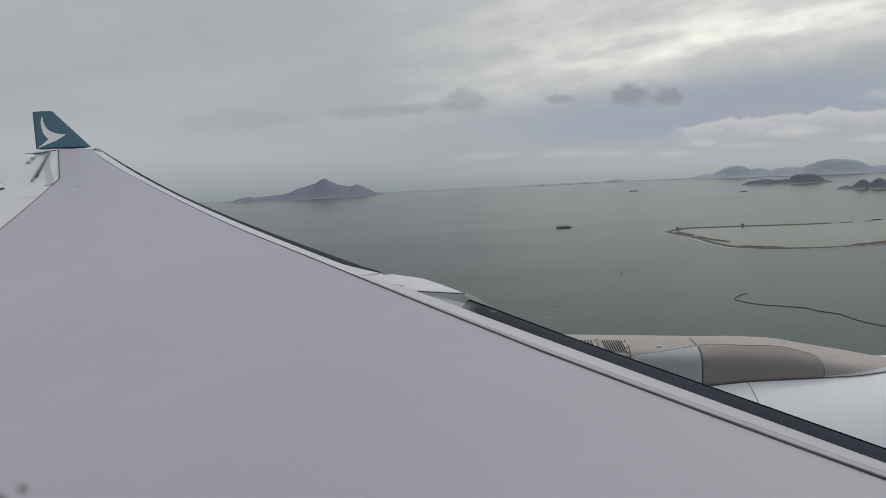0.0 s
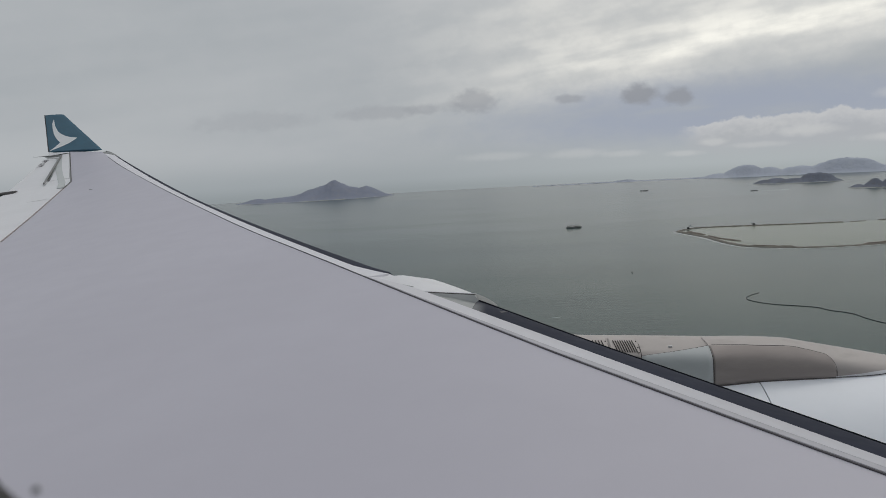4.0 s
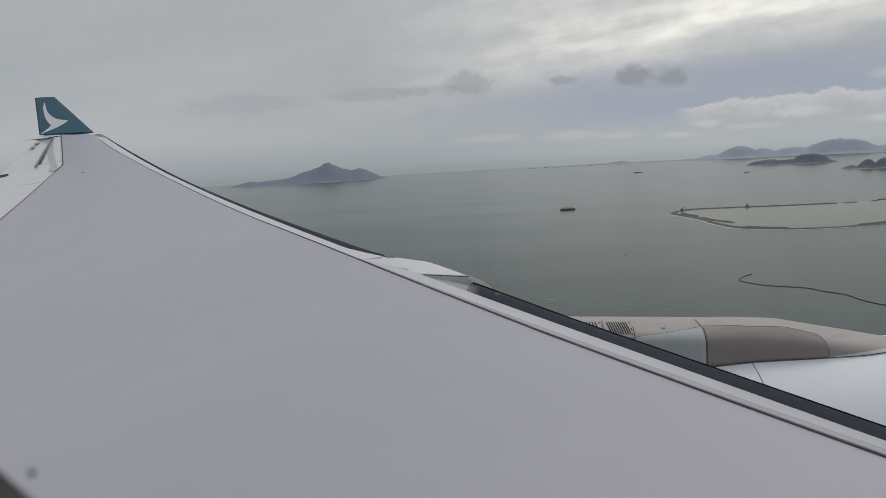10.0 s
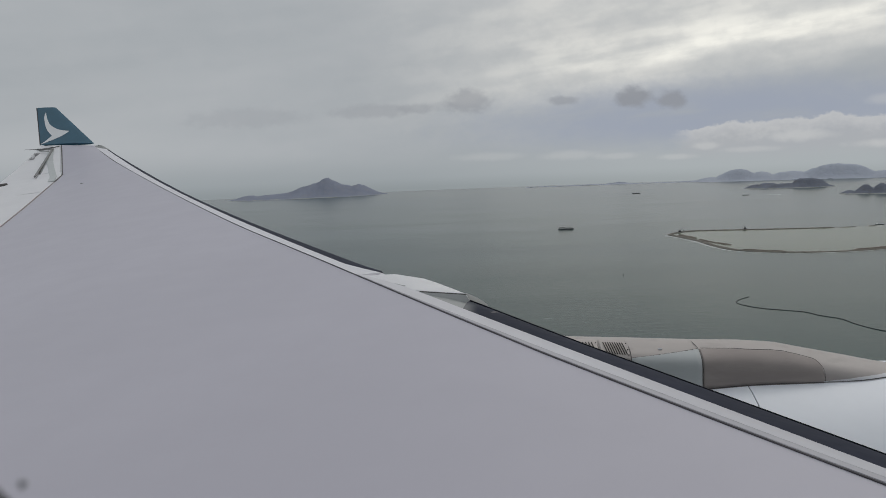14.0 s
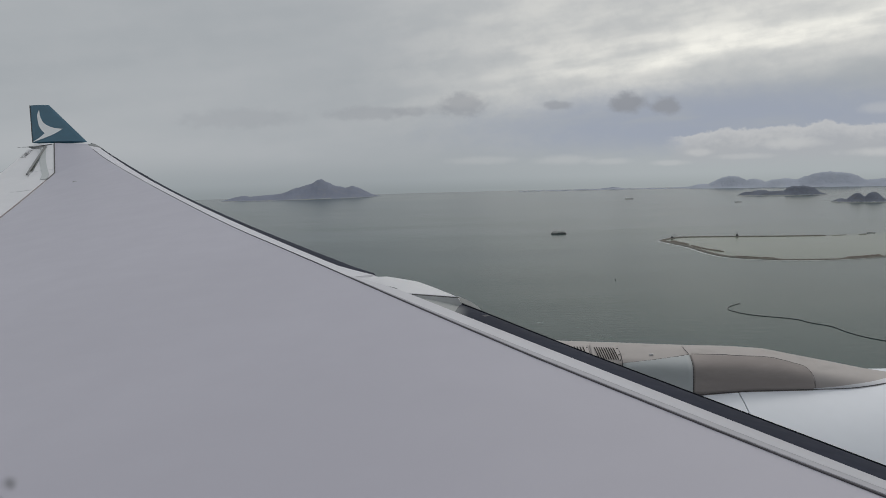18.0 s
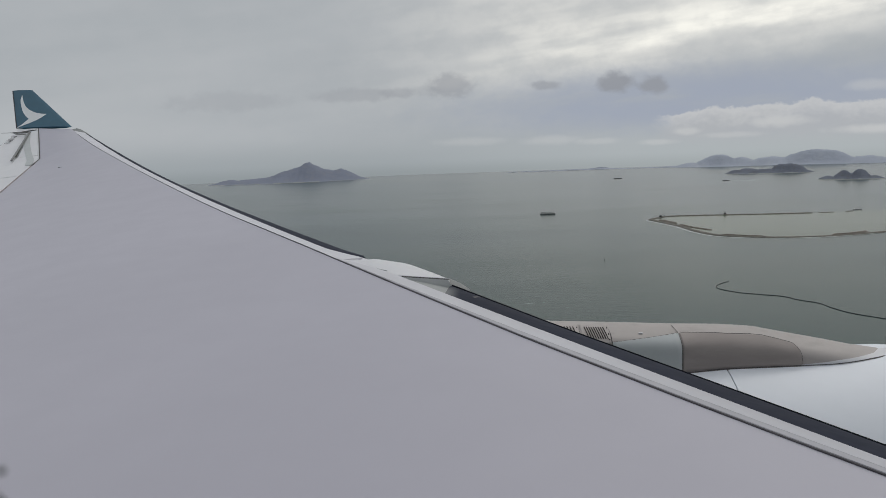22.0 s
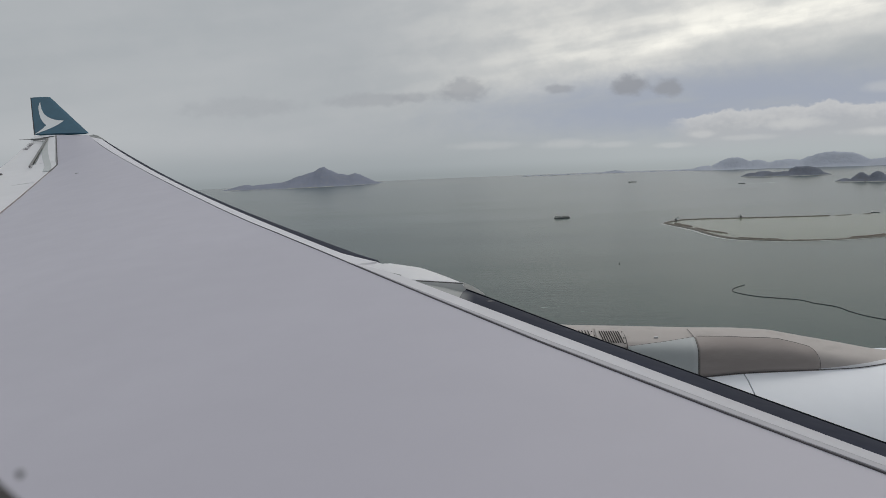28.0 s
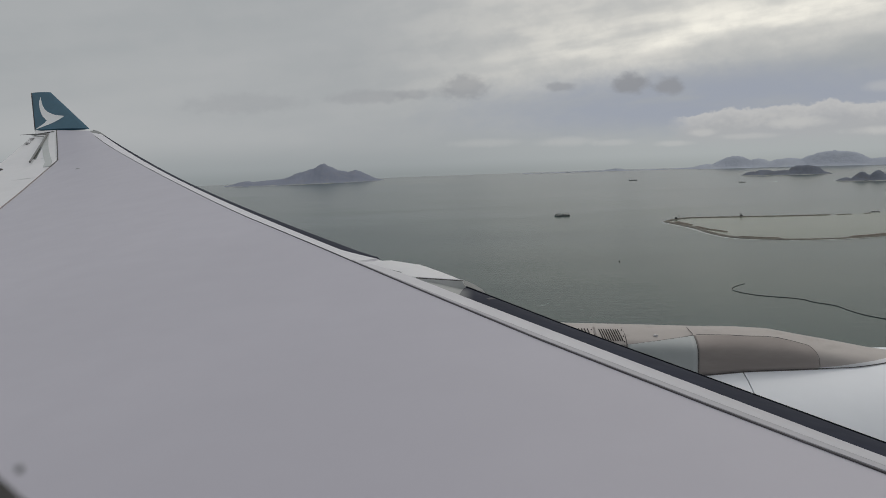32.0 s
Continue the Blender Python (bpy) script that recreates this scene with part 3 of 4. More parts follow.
# ---- upturned tip ----
base_a, base_f = Vector((-15.42, 27.0, 151.40)), Vector((-13.52, 27.0, 151.375))
top_a, top_f = Vector((-16.0, 28.0, 152.73)), Vector((-15.30, 28.0, 152.725))


def winglet_point(u, v, lift=0.0):
    """u from trailing to leading edge, v from root to top, on the inboard face."""
    p = base_a.lerp(base_f, u).lerp(top_a.lerp(top_f, u), v)
    thick = 0.055 * (1 - 0.5 * v) * math.sqrt(max(0.0, 4 * u * (1 - u))) + 0.004
    return p + Vector((0, -1, 0.75)).normalized() * (thick + lift)


rings = []
for k in range(9):
    v = k / 8
    ring = []
    for i in range(11):
        ring.append(winglet_point(i / 10, v))
    for i in range(9, 0, -1):
        q = winglet_point(i / 10, v)
        mid = base_a.lerp(base_f, i / 10).lerp(top_a.lerp(top_f, i / 10), v)
        ring.append(mid * 2 - q)
    rings.append(ring)
winglet = part("winglet", loft(rings), TEAL, wing, "teal painted upturned wing tip")
# white curved sweep: a crescent whose lower horn runs back to the root's rear corner
bm = bmesh.new()


def curve_uv(points, n):
    """Evenly sampled (u, v) along a soft curve."""
    pts = [Vector((*p, 0)) for p in points]
    out = []
    for i in range(n + 1):
        f = i / n * (len(pts) - 1)
        k = min(int(f), len(pts) - 2)
        t = f - k
        p0, p1, p2, p3 = pts[max(k - 1, 0)], pts[k], pts[k + 1], pts[min(k + 2, len(pts) - 1)]
        out.append(0.5 * ((2 * p1) + (p2 - p0) * t + (2 * p0 - 5 * p1 + 4 * p2 - p3) * t * t + (3 * p1 - p0 - 3 * p2 + p3) * t ** 3))
    return [winglet_point(q.x, q.y, 0.006) for q in out]


outer_bow = curve_uv(((0.39, 0.86), (0.338, 0.70), (0.335, 0.60), (0.353, 0.515), (0.41, 0.44), (0.506, 0.375), (0.62, 0.345), (0.735, 0.33)), 24)
back_bow = curve_uv(((0.385, 0.86), (0.27, 0.75), (0.227, 0.64), (0.21, 0.50), (0.215, 0.40), (0.245, 0.30), (0.29, 0.22)), 24)
left = [bm.verts.new(p) for p in back_bow]
right = [bm.verts.new(p) for p in outer_bow]
for i in range(24):
    bm.faces.new((left[i], right[i], right[i + 1], left[i + 1]))
horn_top = [left[-1]] + [bm.verts.new(p) for p in curve_uv(((0.29, 0.22), (0.15, 0.105), (0.02, 0.012)), 8)[1:]]
horn_low = [right[-1]] + [bm.verts.new(p) for p in curve_uv(((0.735, 0.33), (0.58, 0.245), (0.42, 0.165), (0.22, 0.08), (0.02, 0.004)), 8)[1:]]
for i in range(8):
    bm.faces.new((horn_top[i], horn_low[i], horn_low[i + 1], horn_top[i + 1]))
part("emblem", bm, WHITE, winglet, "white curved sweep mark")
rings = []
for k in range(9):
    v = k / 8
    p = winglet_point(0.0, v)
    rings.append([p + Vector((-0.012, 0, 0.01)), p + Vector((0.02, -0.01, 0.012)), p + Vector((0.02, 0.03, -0.012)), p + Vector((-0.012, 0.03, -0.01))])
part("trailing_strip", loft(rings), SEAM, winglet, "dark rear edge strip")

# ---- engine under the wing ----
AXIS_Y = 7.0
engine = thing("jet_engine", (1.5, AXIS_Y, 145.2), "white jet engine pod with beige pylon under the wing", "engine")


def nacelle_r(x):
    return float(np.interp(x, [-1.6, -0.6, 0.6, 2.0, 3.4, 4.6, 5.3, 5.6, 5.68], [1.05, 1.28, 1.484, 1.580, 1.592, 1.52, 1.40, 1.28, 1.16]))


AXIS_Z = 150 - 1.80 - 1.57


def cowl(x0, x1, name, mat, label, capped=False):
    rings = []
    for x in stations(x0, x1, 0.18):
        r = nacelle_r(x)
        rings.append([Vector((x, AXIS_Y + r * math.sin(2 * math.pi * i / 64), AXIS_Z + r * math.cos(2 * math.pi * i / 64))) for i in range(64)])
    inner = []
    for x in reversed(stations(x0, x1, 0.6)):
        r = nacelle_r(x) - 0.12
        inner.append([Vector((x, AXIS_Y + r * math.sin(2 * math.pi * i / 64), AXIS_Z + r * math.cos(2 * math.pi * i / 64))) for i in range(64)])
    return part(name, loft(rings + inner + [rings[0]], caps=False), mat, engine, label, smooth=True)


cowl(1.976, 4.9, "fan_cowl", NACELLE, "glossy white fan cowl")
cowl(-1.6, 1.967, "reverser_cowl", NACELLE, "glossy white rear cowl")
cowl(4.915, 5.68, "inlet_lip", METAL, "bare metal inlet lip")
rings = []
for x in (1.967, 1.975):
    r = nacelle_r(x) - 0.015
    rings.append([Vector((x, AXIS_Y + r * math.sin(2 * math.pi * i / 64), AXIS_Z + r * math.cos(2 * math.pi * i / 64))) for i in range(64)])
part("cowl_joint", loft(rings), SEAM, engine, "dark cowl joint")
rings = []
for x, r in ((4.2, 1.05), (4.3, 0.5), (4.75, 0.02)):
    rings.append([Vector((x, AXIS_Y + r * math.sin(2 * math.pi * i / 24), AXIS_Z + r * math.cos(2 * math.pi * i / 24))) for i in range(24)])
part("spinner", loft(rings), SLOT, engine)
rings = []
for x, r in ((-1.5, 0.9), (-2.2, 0.62), (-2.9, 0.35)):
    rings.append([Vector((x, AXIS_Y + r * math.sin(2 * math.pi * i / 24), AXIS_Z + r * math.cos(2 * math.pi * i / 24))) for i in range(24)])
part("exhaust_cone", loft(rings), METAL, engine)


# pylon: crown height, half width and foot along x
def crown_z(x):
    return 150 + float(np.interp(x, [-1.45, -1.15, -0.95, -0.68, -0.47, -0.29, 0.0, 0.53, 1.08, 1.67, 2.0, 2.31, 2.61, 2.9, 3.15, 3.6, 4.1, 4.5],
                                 [-1.22, -0.885, -0.88, -0.93, -1.01, -1.085, -1.30, -1.475, -1.50, -1.53, -1.54, -1.565, -1.63, -1.69, -1.745, -1.82, -1.88, -1.93]))


def half_w(x):
    return float(np.interp(x, [-1.9, -0.9, 0.0, 0.6, 2.3, 2.8, 3.6, 4.5], [0.50, 0.48, 0.42, 0.36, 0.34, 0.33, 0.27, 0.12]))


def pylon_side(x, z, lift=0.0):
    """A point on the inboard flank at height z."""
    c, h = crown_z(x), half_w(x)
    d = min(1.0, max(0.0, (c - z) / SHOULDER))
    across = math.sqrt(max(0.0, 1 - (1 - d) ** 2))
    out = Vector((0, -across / h, (1 - d) / SHOULDER)).normalized()
    return Vector((x, AXIS_Y - h * across, z)) + out * lift


SHOULDER = 0.13
rings = []
for x in stations(-0.14, 4.5, 0.08):
    c, h = crown_z(x), half_w(x)
    foot = AXIS_Z + nacelle_r(x) - 0.16
    side = []
    for k in range(8):
        a = math.pi / 2 * k / 7
        side.append((h * math.sin(a), c - SHOULDER * (1 - math.cos(a))))
    side.append((h, min(c - SHOULDER - 0.01, foot)))
    rings.append([Vector((x, AXIS_Y - s, z)) for s, z in reversed(side)] + [Vector((x, AXIS_Y + s, z)) for s, z in side[1:]])
pylon = part("pylon", loft(rings), PYLON, engine, "beige-grey engine pylon", smooth=True)


def flank(name, outline, mat, label="", lift=0.003, steps=14):
    """A panel on the pylon's inboard flank. outline: for x from x0 to x1 the lower and upper height."""
    x0, x1, low, high = outline
    bm = bmesh.new()
    grid = []
    for i in range(steps + 1):
        x = x0 + (x1 - x0) * i / steps
        lo, hi = low(x), high(x)
        grid.append([bm.verts.new(pylon_side(x, hi + (lo - hi) * (k / 11) ** 2, lift)) for k in range(12)])
    for a, b in zip(grid, grid[1:]):
        for k in range(11):
            bm.faces.new((a[k], a[k + 1], b[k + 1], b[k]))
    ob = part(name, bm, mat, pylon, label, smooth=True)
    m = ob.modifiers.new("thick", "SOLIDIFY")
    m.thickness, m.offset = 0.004, 0.0
    return ob


def seam(points, wide=0.006, lift=0.006):
    """A dark joint line drawn on the flank through (x, z) points."""
    bm = bmesh.new()
    rows = []
    dense = []
    for (xa, za), (xb, zb) in zip(points, points[1:]):
        dense += [(xa + (xb - xa) * k / 6, za + (zb - za) * k / 6) for k in range(6)]
    dense.append(points[-1])
    for i, (x, z) in enumerate(dense):
        x2, z2 = dense[min(i + 1, len(dense) - 1)]
        x1, z1 = dense[max(i - 1, 0)]
        n = Vector((-(z2 - z1), x2 - x1)).normalized() * wide / 2
        rows.append([bm.verts.new(pylon_side(x + n.x, z + n.y, lift)), bm.verts.new(pylon_side(x - n.x, z - n.y, lift))])
    for a, b in zip(rows, rows[1:]):
        bm.faces.new((a[0], a[1], b[1], b[0]))
    ob = part("seam", bm, SEAM, pylon, "dark panel joint")
    m = ob.modifiers.new("thick", "SOLIDIFY")
    m.thickness, m.offset = 0.002, 0.0


def below(x, d):
    return crown_z(x) - d


def brown_top(x):
    slope = 0.018 * max(0.0, (x - 2.20) / 0.36) ** 1.5
    k = min(1.0, max(0.0, (x - 2.52) / 0.06))
    return below(x, 0.024 + slope + 0.095 * (1 - math.sqrt(1 - k * k)))


def grey_top(x):
    return below(x, 0.088 - 0.062 * (x - 1.04) / 0.56)


def foot(x):
    return AXIS_Z + nacelle_r(x) - 0.05


flank("brown_panel", (1.615, 2.58, foot, brown_top), BROWN, "brown composite side panel", steps=60)
flank("grey_panel", (1.045, 1.605, foot, grey_top), GREY, "grey-green triangular side panel", 0.005)
seam([(1.61, 148.10), (1.61, 148.36), (1.605, below(1.605, 0.02)), (1.598, below(1.598, 0.008)), (1.592, below(1.592, 0.001))], 0.004)
seam([(1.04, grey_top(1.04)), (1.32, grey_top(1.32)), (1.605, grey_top(1.605))], 0.0035)
seam([(1.04, 148.15), (1.04, below(1.04, 0.03)), (1.03, below(1.03, 0.004))], 0.004)
seam([(x, brown_top(x) + 0.002) for x in (1.63, 1.9, 2.2, 2.3, 2.4, 2.46, 2.51, 2.53, 2.55, 2.565, 2.573, 2.579)] + [(2.582, 148.22), (2.582, 148.17)], 0.0015)
def flank_foot(x):
    return AXIS_Z + math.sqrt(nacelle_r(x) ** 2 - half_w(x) ** 2)


flank("foot_strip", (2.57, 3.9, lambda x: flank_foot(x) - 0.02, lambda x: flank_foot(x) + 0.030 * min(1.0, 0.35 + (x - 2.53) / 0.5)), PALE, "pale sealant strip at the pylon foot", 0.005)

seam([(x, flank_foot(x) + 0.006) for x in stations(1.30, 3.9, 0.2)], 0.006, 0.008)

# two louvred vents behind the seam
for x0, x1 in ((0.512, 0.785), (0.80, 1.036)):
    vent = flank("vent_panel", (x0, x1, lambda x: below(x, 0.10), lambda x: below(x, 0.002)), PYLON, "beige louvred vent", 0.006)
    for i in range(9):
        x = x0 + 0.022 + i * (x1 - x0 - 0.080) / 8
        bm = bmesh.new()
        ring = []
        for k in range(6):
            drop = 0.011 + 0.060 * k / 5
            lean = 0.022 * (1 - k / 5)
            ring.append([bm.verts.new(pylon_side(x - lean + 0.03, below(x, drop), 0.013)), bm.verts.new(pylon_side(x - lean + 0.0398, below(x, drop), 0.013))])
        for a, b in zip(ring, ring[1:]):
            bm.faces.new((a[0], a[1], b[1], b[0]))
        part("louvre_slot", bm, SLOT, vent)
    seam([(x1 + 0.006, below(x1, 0.085)), (x1 + 0.006, below(x1, 0.04)), (x1 - 0.004, below(x1, 0.004))], 0.004)
    for d in (0.012, 0.04, 0.07):
        p = pylon_side(x1 - 0.012, below(x1, d), 0.010)
        part("screw", rod(p, p + Vector((0, -0.006, 0.003)), 0.006, 0.005), SLOT, vent)
# latch and drain on the beige panel
p = pylon_side(1.293, below(1.293, 0.030), 0.003)
part("latch", box(p + Vector((-0.017, -0.010, -0.008)), p + Vector((0.017, 0.004, 0.008)), 0.004), PALE, pylon, "small pale latch")
p = Vector((1.55, AXIS_Y - 0.55, AXIS_Z + math.sqrt(nacelle_r(1.55) ** 2 - 0.55 ** 2)))
part("cowl_latch", box(p + Vector((-0.03, -0.02, -0.01)), p + Vector((0.03, 0.02, 0.012)), 0.004), SEAM, engine, "small dark cowl latch")

# fairing that carries the pylon over the leading edge
fairing_rings = []
for x in stations(-1.30, -0.29, 0.05):
    c = crown_z(x)
    h_in = float(np.interp(x, [-1.75, -0.75, -0.27, 0.12], [0.30, 0.46, 0.48, 0.42]))
    h_out = float(np.interp(x, [-1.75, -1.2, -0.6, 0.12], [0.45, 0.62, 0.66, 0.42]))
    lip = 150 + float(np.interp(x, [-1.75, -0.74, -0.27, -0.1, 0.12], [-1.10, -0.95, -0.99, -1.20, -1.40]))
    low = c - 0.42
    fairing_rings.append([Vector((x, AXIS_Y - h_in, low)), Vector((x, AXIS_Y - h_in, lip - 0.02)), Vector((x, AXIS_Y - h_in + 0.015, lip)), Vector((x, AXIS_Y - 0.6 * h_in, 0.62 * lip + 0.38 * c + 0.004)), Vector((x, AXIS_Y - 0.25 * h_in, 0.22 * lip + 0.78 * c + 0.004)),
                  Vector((x, AXIS_Y, c)), Vector((x, AXIS_Y + 0.35 * h_out, c - 0.02)), Vector((x, AXIS_Y + 0.7 * h_out, c - 0.06)), Vector((x, AXIS_Y + h_out, c - 0.16)), Vector((x, AXIS_Y + h_out, low))])
nose_rings = []
for k in range(13):
    u = k / 12
    x = -0.31 + 0.215 * math.sin(u * math.pi / 2)
    c = 150 + float(np.interp(x, [-0.31, -0.2, -0.14, -0.115, -0.095], [-1.064, -1.118, -1.160, -1.186, -1.27]))
    full = 1 - 0.5 * u ** 3
    h_in, h_out = 0.483 * full, 0.40 * full
    low = 150 - 1.50
    ring = []
    for i in range(17):
        a = math.pi * i / 16
        h = h_in if a < math.pi / 2 else h_out
        ring.append(Vector((x, AXIS_Y - h * math.cos(a), low + (c - low) * math.sin(a) ** 0.45)))
    nose_rings.append(ring)
flank_end = []
for x in (-0.26, -0.23, -0.20, -0.17):
    z = 150 + float(np.interp(x, [-0.29, -0.17], [-1.012, -1.15]))
    flank_end.append([Vector((x, AXIS_Y - 0.48, 150 - 1.5)), Vector((x, AXIS_Y - 0.48, z))])
part("pylon_fairing", loft(fairing_rings), PALE, wing, "white fairing over the leading edge", smooth=True)
# the sea's dark reflection is put into the nose's grey
part("fairing_nose", loft(nose_rings), NOSE_GREY, wing, "grey nose of the pylon fairing", smooth=True)
# side skin over the white fairing, coloured greyer for its shade
part("fairing_flank", loft([[r[1] + Vector((0, -0.006, 0.010)), r[0] + Vector((0, -0.006, 0)), r[0] + Vector((0, 0.01, 0)), r[1] + Vector((0, 0.01, 0.008))] for r in fairing_rings + flank_end]), FLANK, wing, "lower flank of the fairing, its shade painted grey")
# step between fairing and inboard slat, its inboard half coloured grey for shade
for y0, y1, coat, label in ((5.75, 6.80, FILLET, "fixed leading edge at the pylon, its shade painted grey"), (6.803, 7.92, STRIP, "white fixed leading edge at the pylon")):
    rings = []
    for y in stations(y0, y1, 0.12):
        k = max(0.0, (y - 6.803) / 1.117)
        a, m, e = gap_line(min(y, 6.41)), band_line(y - 0.62 * k), edge(y)
        sink = Vector((0, 0, -0.012 if y < 6.47 else 0.0))
        far = 0.97 if y < 6.6 else 0.8
        rings.append([a + Vector((0, 0, 0.004)) + sink, a.lerp(m, 0.5) + Vector((0, 0, 0.006)) + sink, m + Vector((0, 0, 0.002)) + sink,
                      m.lerp(e, 0.5) + Vector((0, 0, 0.006)) + sink, m.lerp(e, far) + sink, m.lerp(e, far) + Vector((0, 0, -0.15)), a + Vector((0, 0, -0.1))])
    part("fixed_leading_edge", loft(rings), coat, wing, label)
# joint along the fairing's inboard edge
rings = []
for x in stations(-0.66, -0.28, 0.05):
    h_in = float(np.interp(x, [-1.75, -0.75, -0.27, 0.12], [0.30, 0.46, 0.48, 0.42]))
    p = Vector((x, AXIS_Y - h_in + 0.002, 150 - 0.004 + float(np.interp(x, [-0.95, -0.74, -0.27, -0.1], [-0.944, -0.95, -0.99, -1.20]))))
    rings.append([p + Vector((0, 0.004, 0.001)), p + Vector((0, -0.007, -0.001)), p + Vector((0, -0.007, -0.006)), p + Vector((0, 0.004, -0.006))])
part("fairing_joint", loft(rings), SEAM, wing, "dark joint along the fairing")

# ---- fuselage with the cabin window ----
RAD, MID_Y, MID_Z = 2.85, -2.74, 149.7


def shell_point(a, r=RAD):
    return MID_Y + r * math.cos(a), MID_Z + r * math.sin(a)


bm = bmesh.new()
A0 = math.asin((149.60 - MID_Z) / RAD)
A1 = math.asin((150.35 - MID_Z) / RAD)
angles = [A1 + (2 * math.pi - (A1 - A0)) * i / 60 for i in range(61)]
rows = []
for x in (-9.0, -4.0, -0.5, 0.6, 4.0, 9.0):
    rows.append([bm.verts.new((x, *shell_point(a))) for a in angles])
for a, b in zip(rows, rows[1:]):
    for i in range(60):
        bm.faces.new((a[i], a[i + 1], b[i + 1], b[i]))
for a, b in ((rows[0], rows[1]), (rows[1], rows[2]), (rows[3], rows[4]), (rows[4], rows[5])):
    bm.faces.new((a[60], a[0], b[0], b[60]))
bm.faces.new(rows[0])
bm.faces.new(rows[-1])
part_wall = tagged(part("wall_fuselage", bm, FUSELAGE), "unseen airliner fuselage wall closed round the cabin, darkened to grey", "wall", kind="structure")
m = part_wall.modifiers.new("thick", "SOLIDIFY")
m.thickness, m.offset = 0.03, -1.0

# window panel: a plate with a rounded opening
def rounded(x0, x1, z0, z1, r, y, n=10):
    pts = []
    for cx, cz, start in ((x1 - r, z1 - r, 0), (x0 + r, z1 - r, 90), (x0 + r, z0 + r, 180), (x1 - r, z0 + r, 270)):
        for i in range(n):
            a = radians(start + 90 * i / (n - 1))
            pts.append(Vector((cx + r * math.cos(a), y, cz + r * math.sin(a))))
    return pts


WX0, WX1, WZ0, WZ1, WR = -0.0810, 0.20, 149.9460, 150.26, 0.040
plate_y0, plate_y1 = 0.080, 0.105
outer = lambda y: rounded(-0.50, 0.60, 149.56, 150.40, 0.004, y)
hole = lambda y, g=0.0: rounded(WX0 - g, WX1 + g, WZ0 - g, WZ1 + g, WR + g, y)
window = tagged(new("window_1"), "dark rounded cabin window surround close to the lens", "window", kind="structure")
ORIGIN[window.name] = Vector()
rings = [outer(plate_y0), hole(plate_y0, 0.004), hole(plate_y0 + 0.004), hole(plate_y1), outer(plate_y1)]
part("window_frame", loft(rings + [rings[0]], caps=False), CABIN, window, "dark grey moulded window surround")

# dried speck beside the lower corner of the opening
speck = []
for y in (plate_y0 + 0.020, plate_y0 + 0.0205):
    ring = []
    for i in range(16):
        a = 2 * math.pi * i / 16
        r = 0.00045 * (1 + 0.3 * noise.noise(Vector((2 * math.cos(a), 2 * math.sin(a), 3.1))))
        ring.append(Vector((-0.0636 + r * math.cos(a), y, 149.9612 + r * math.sin(a))))
    speck.append(ring)
part("dirt_speck", loft(speck), DIRT, window, "grey-green dried speck")

for piece in (wing, engine, part_wall, window):
    tilted(piece)


# ---- islands ----
def fbm(x, y, s):
    return noise.fractal(Vector((x * s, y * s, 4.2)), 1.0, 2.0, 5)


def island(name, cx, cy, width, deep, peaks, mat, label, rough=0.22, shore=True, nx=110, ny=26, jag=0.10, broad=1.0):
    """A heightfield hill. peaks: (place along the width -1..1, height, half width, forward shift)."""
    tangent = Vector((cy, -cx, 0)).normalized()
    depth_way = Vector((cx, cy, 0)).normalized()
    centre = Vector((cx, cy, 0))
    bm = bmesh.new()
    grid = []
    for j in range(ny + 1):
        v = 2 * j / ny - 1
        row = []
        for i in range(nx + 1):
            u = 2 * i / nx - 1
            p = centre + tangent * (u * width / 2) + depth_way * (v * deep / 2)
            h = 0.0
            for pu, ph, pw, pv in peaks:
                d = min(1.0, math.sqrt(((u - pu) / pw) ** 2 + ((v - pv) / 0.75) ** 2))
                rise_up = 0.5 * (1 - d) + 0.5 * (0.5 + 0.5 * math.cos(math.pi * d))
                h = max(h, ph * (1 - (1 - rise_up) ** broad))
            rim = 1 - max(abs(u) ** 6, 0) - 0.0
            coast = 1 - (u * u + v * v * 0.9) ** 0.5 + jag * fbm(p.x, p.y, 6.0 / width)
            h = h * (1 + rough * fbm(p.x, p.y, 22.0 / width)) + (3.0 * min(1.0, max(0.0, coast * 12)) if coast > 0 else 0)
            h += 0.05 * max(q[1] for q in peaks) * fbm(p.x, p.y, 60.0 / width) * (h > 4)
            row.append(bm.verts.new((p.x, p.y, h * max(0.0, rim) - 0.6)))
        grid.append(row)
    for a, b in zip(grid, grid[1:]):
        for i in range(nx):
            bm.faces.new((a[i], a[i + 1], b[i + 1], b[i]))
    strip = []
    if mat != FARHILL or width > 500:
        for i in range(nx + 1):
            near = next((row[i].co.copy() for row in grid if row[i].co.z > 0.0), None)
            if near:
                near.z = 0.0
                strip.append(near)
    ob = tagged(part(name, bm, mat, None, "", True), label, "island")
    ORIGIN[ob.name] = Vector()
    if strip:
        rings = []
        for i, p in enumerate(strip):
            high = (1.6 + 1.3 * fbm(p.x, p.y, 40.0 / width)) * min(1.0, i / 4, (len(strip) - 1 - i) / 4) + 0.1
            rings.append([p - depth_way * 5 - Vector((0, 0, 0.5)), p - depth_way * 3 + Vector((0, 0, high * 0.8)), p + depth_way * 1 + Vector((0, 0, high)), p + depth_way * 4 - Vector((0, 0, 0.5))])
        part("shoreline", loft(rings), mat if mat == FARHILL else SAND, ob, "thin pale rocky shore")
    return ob


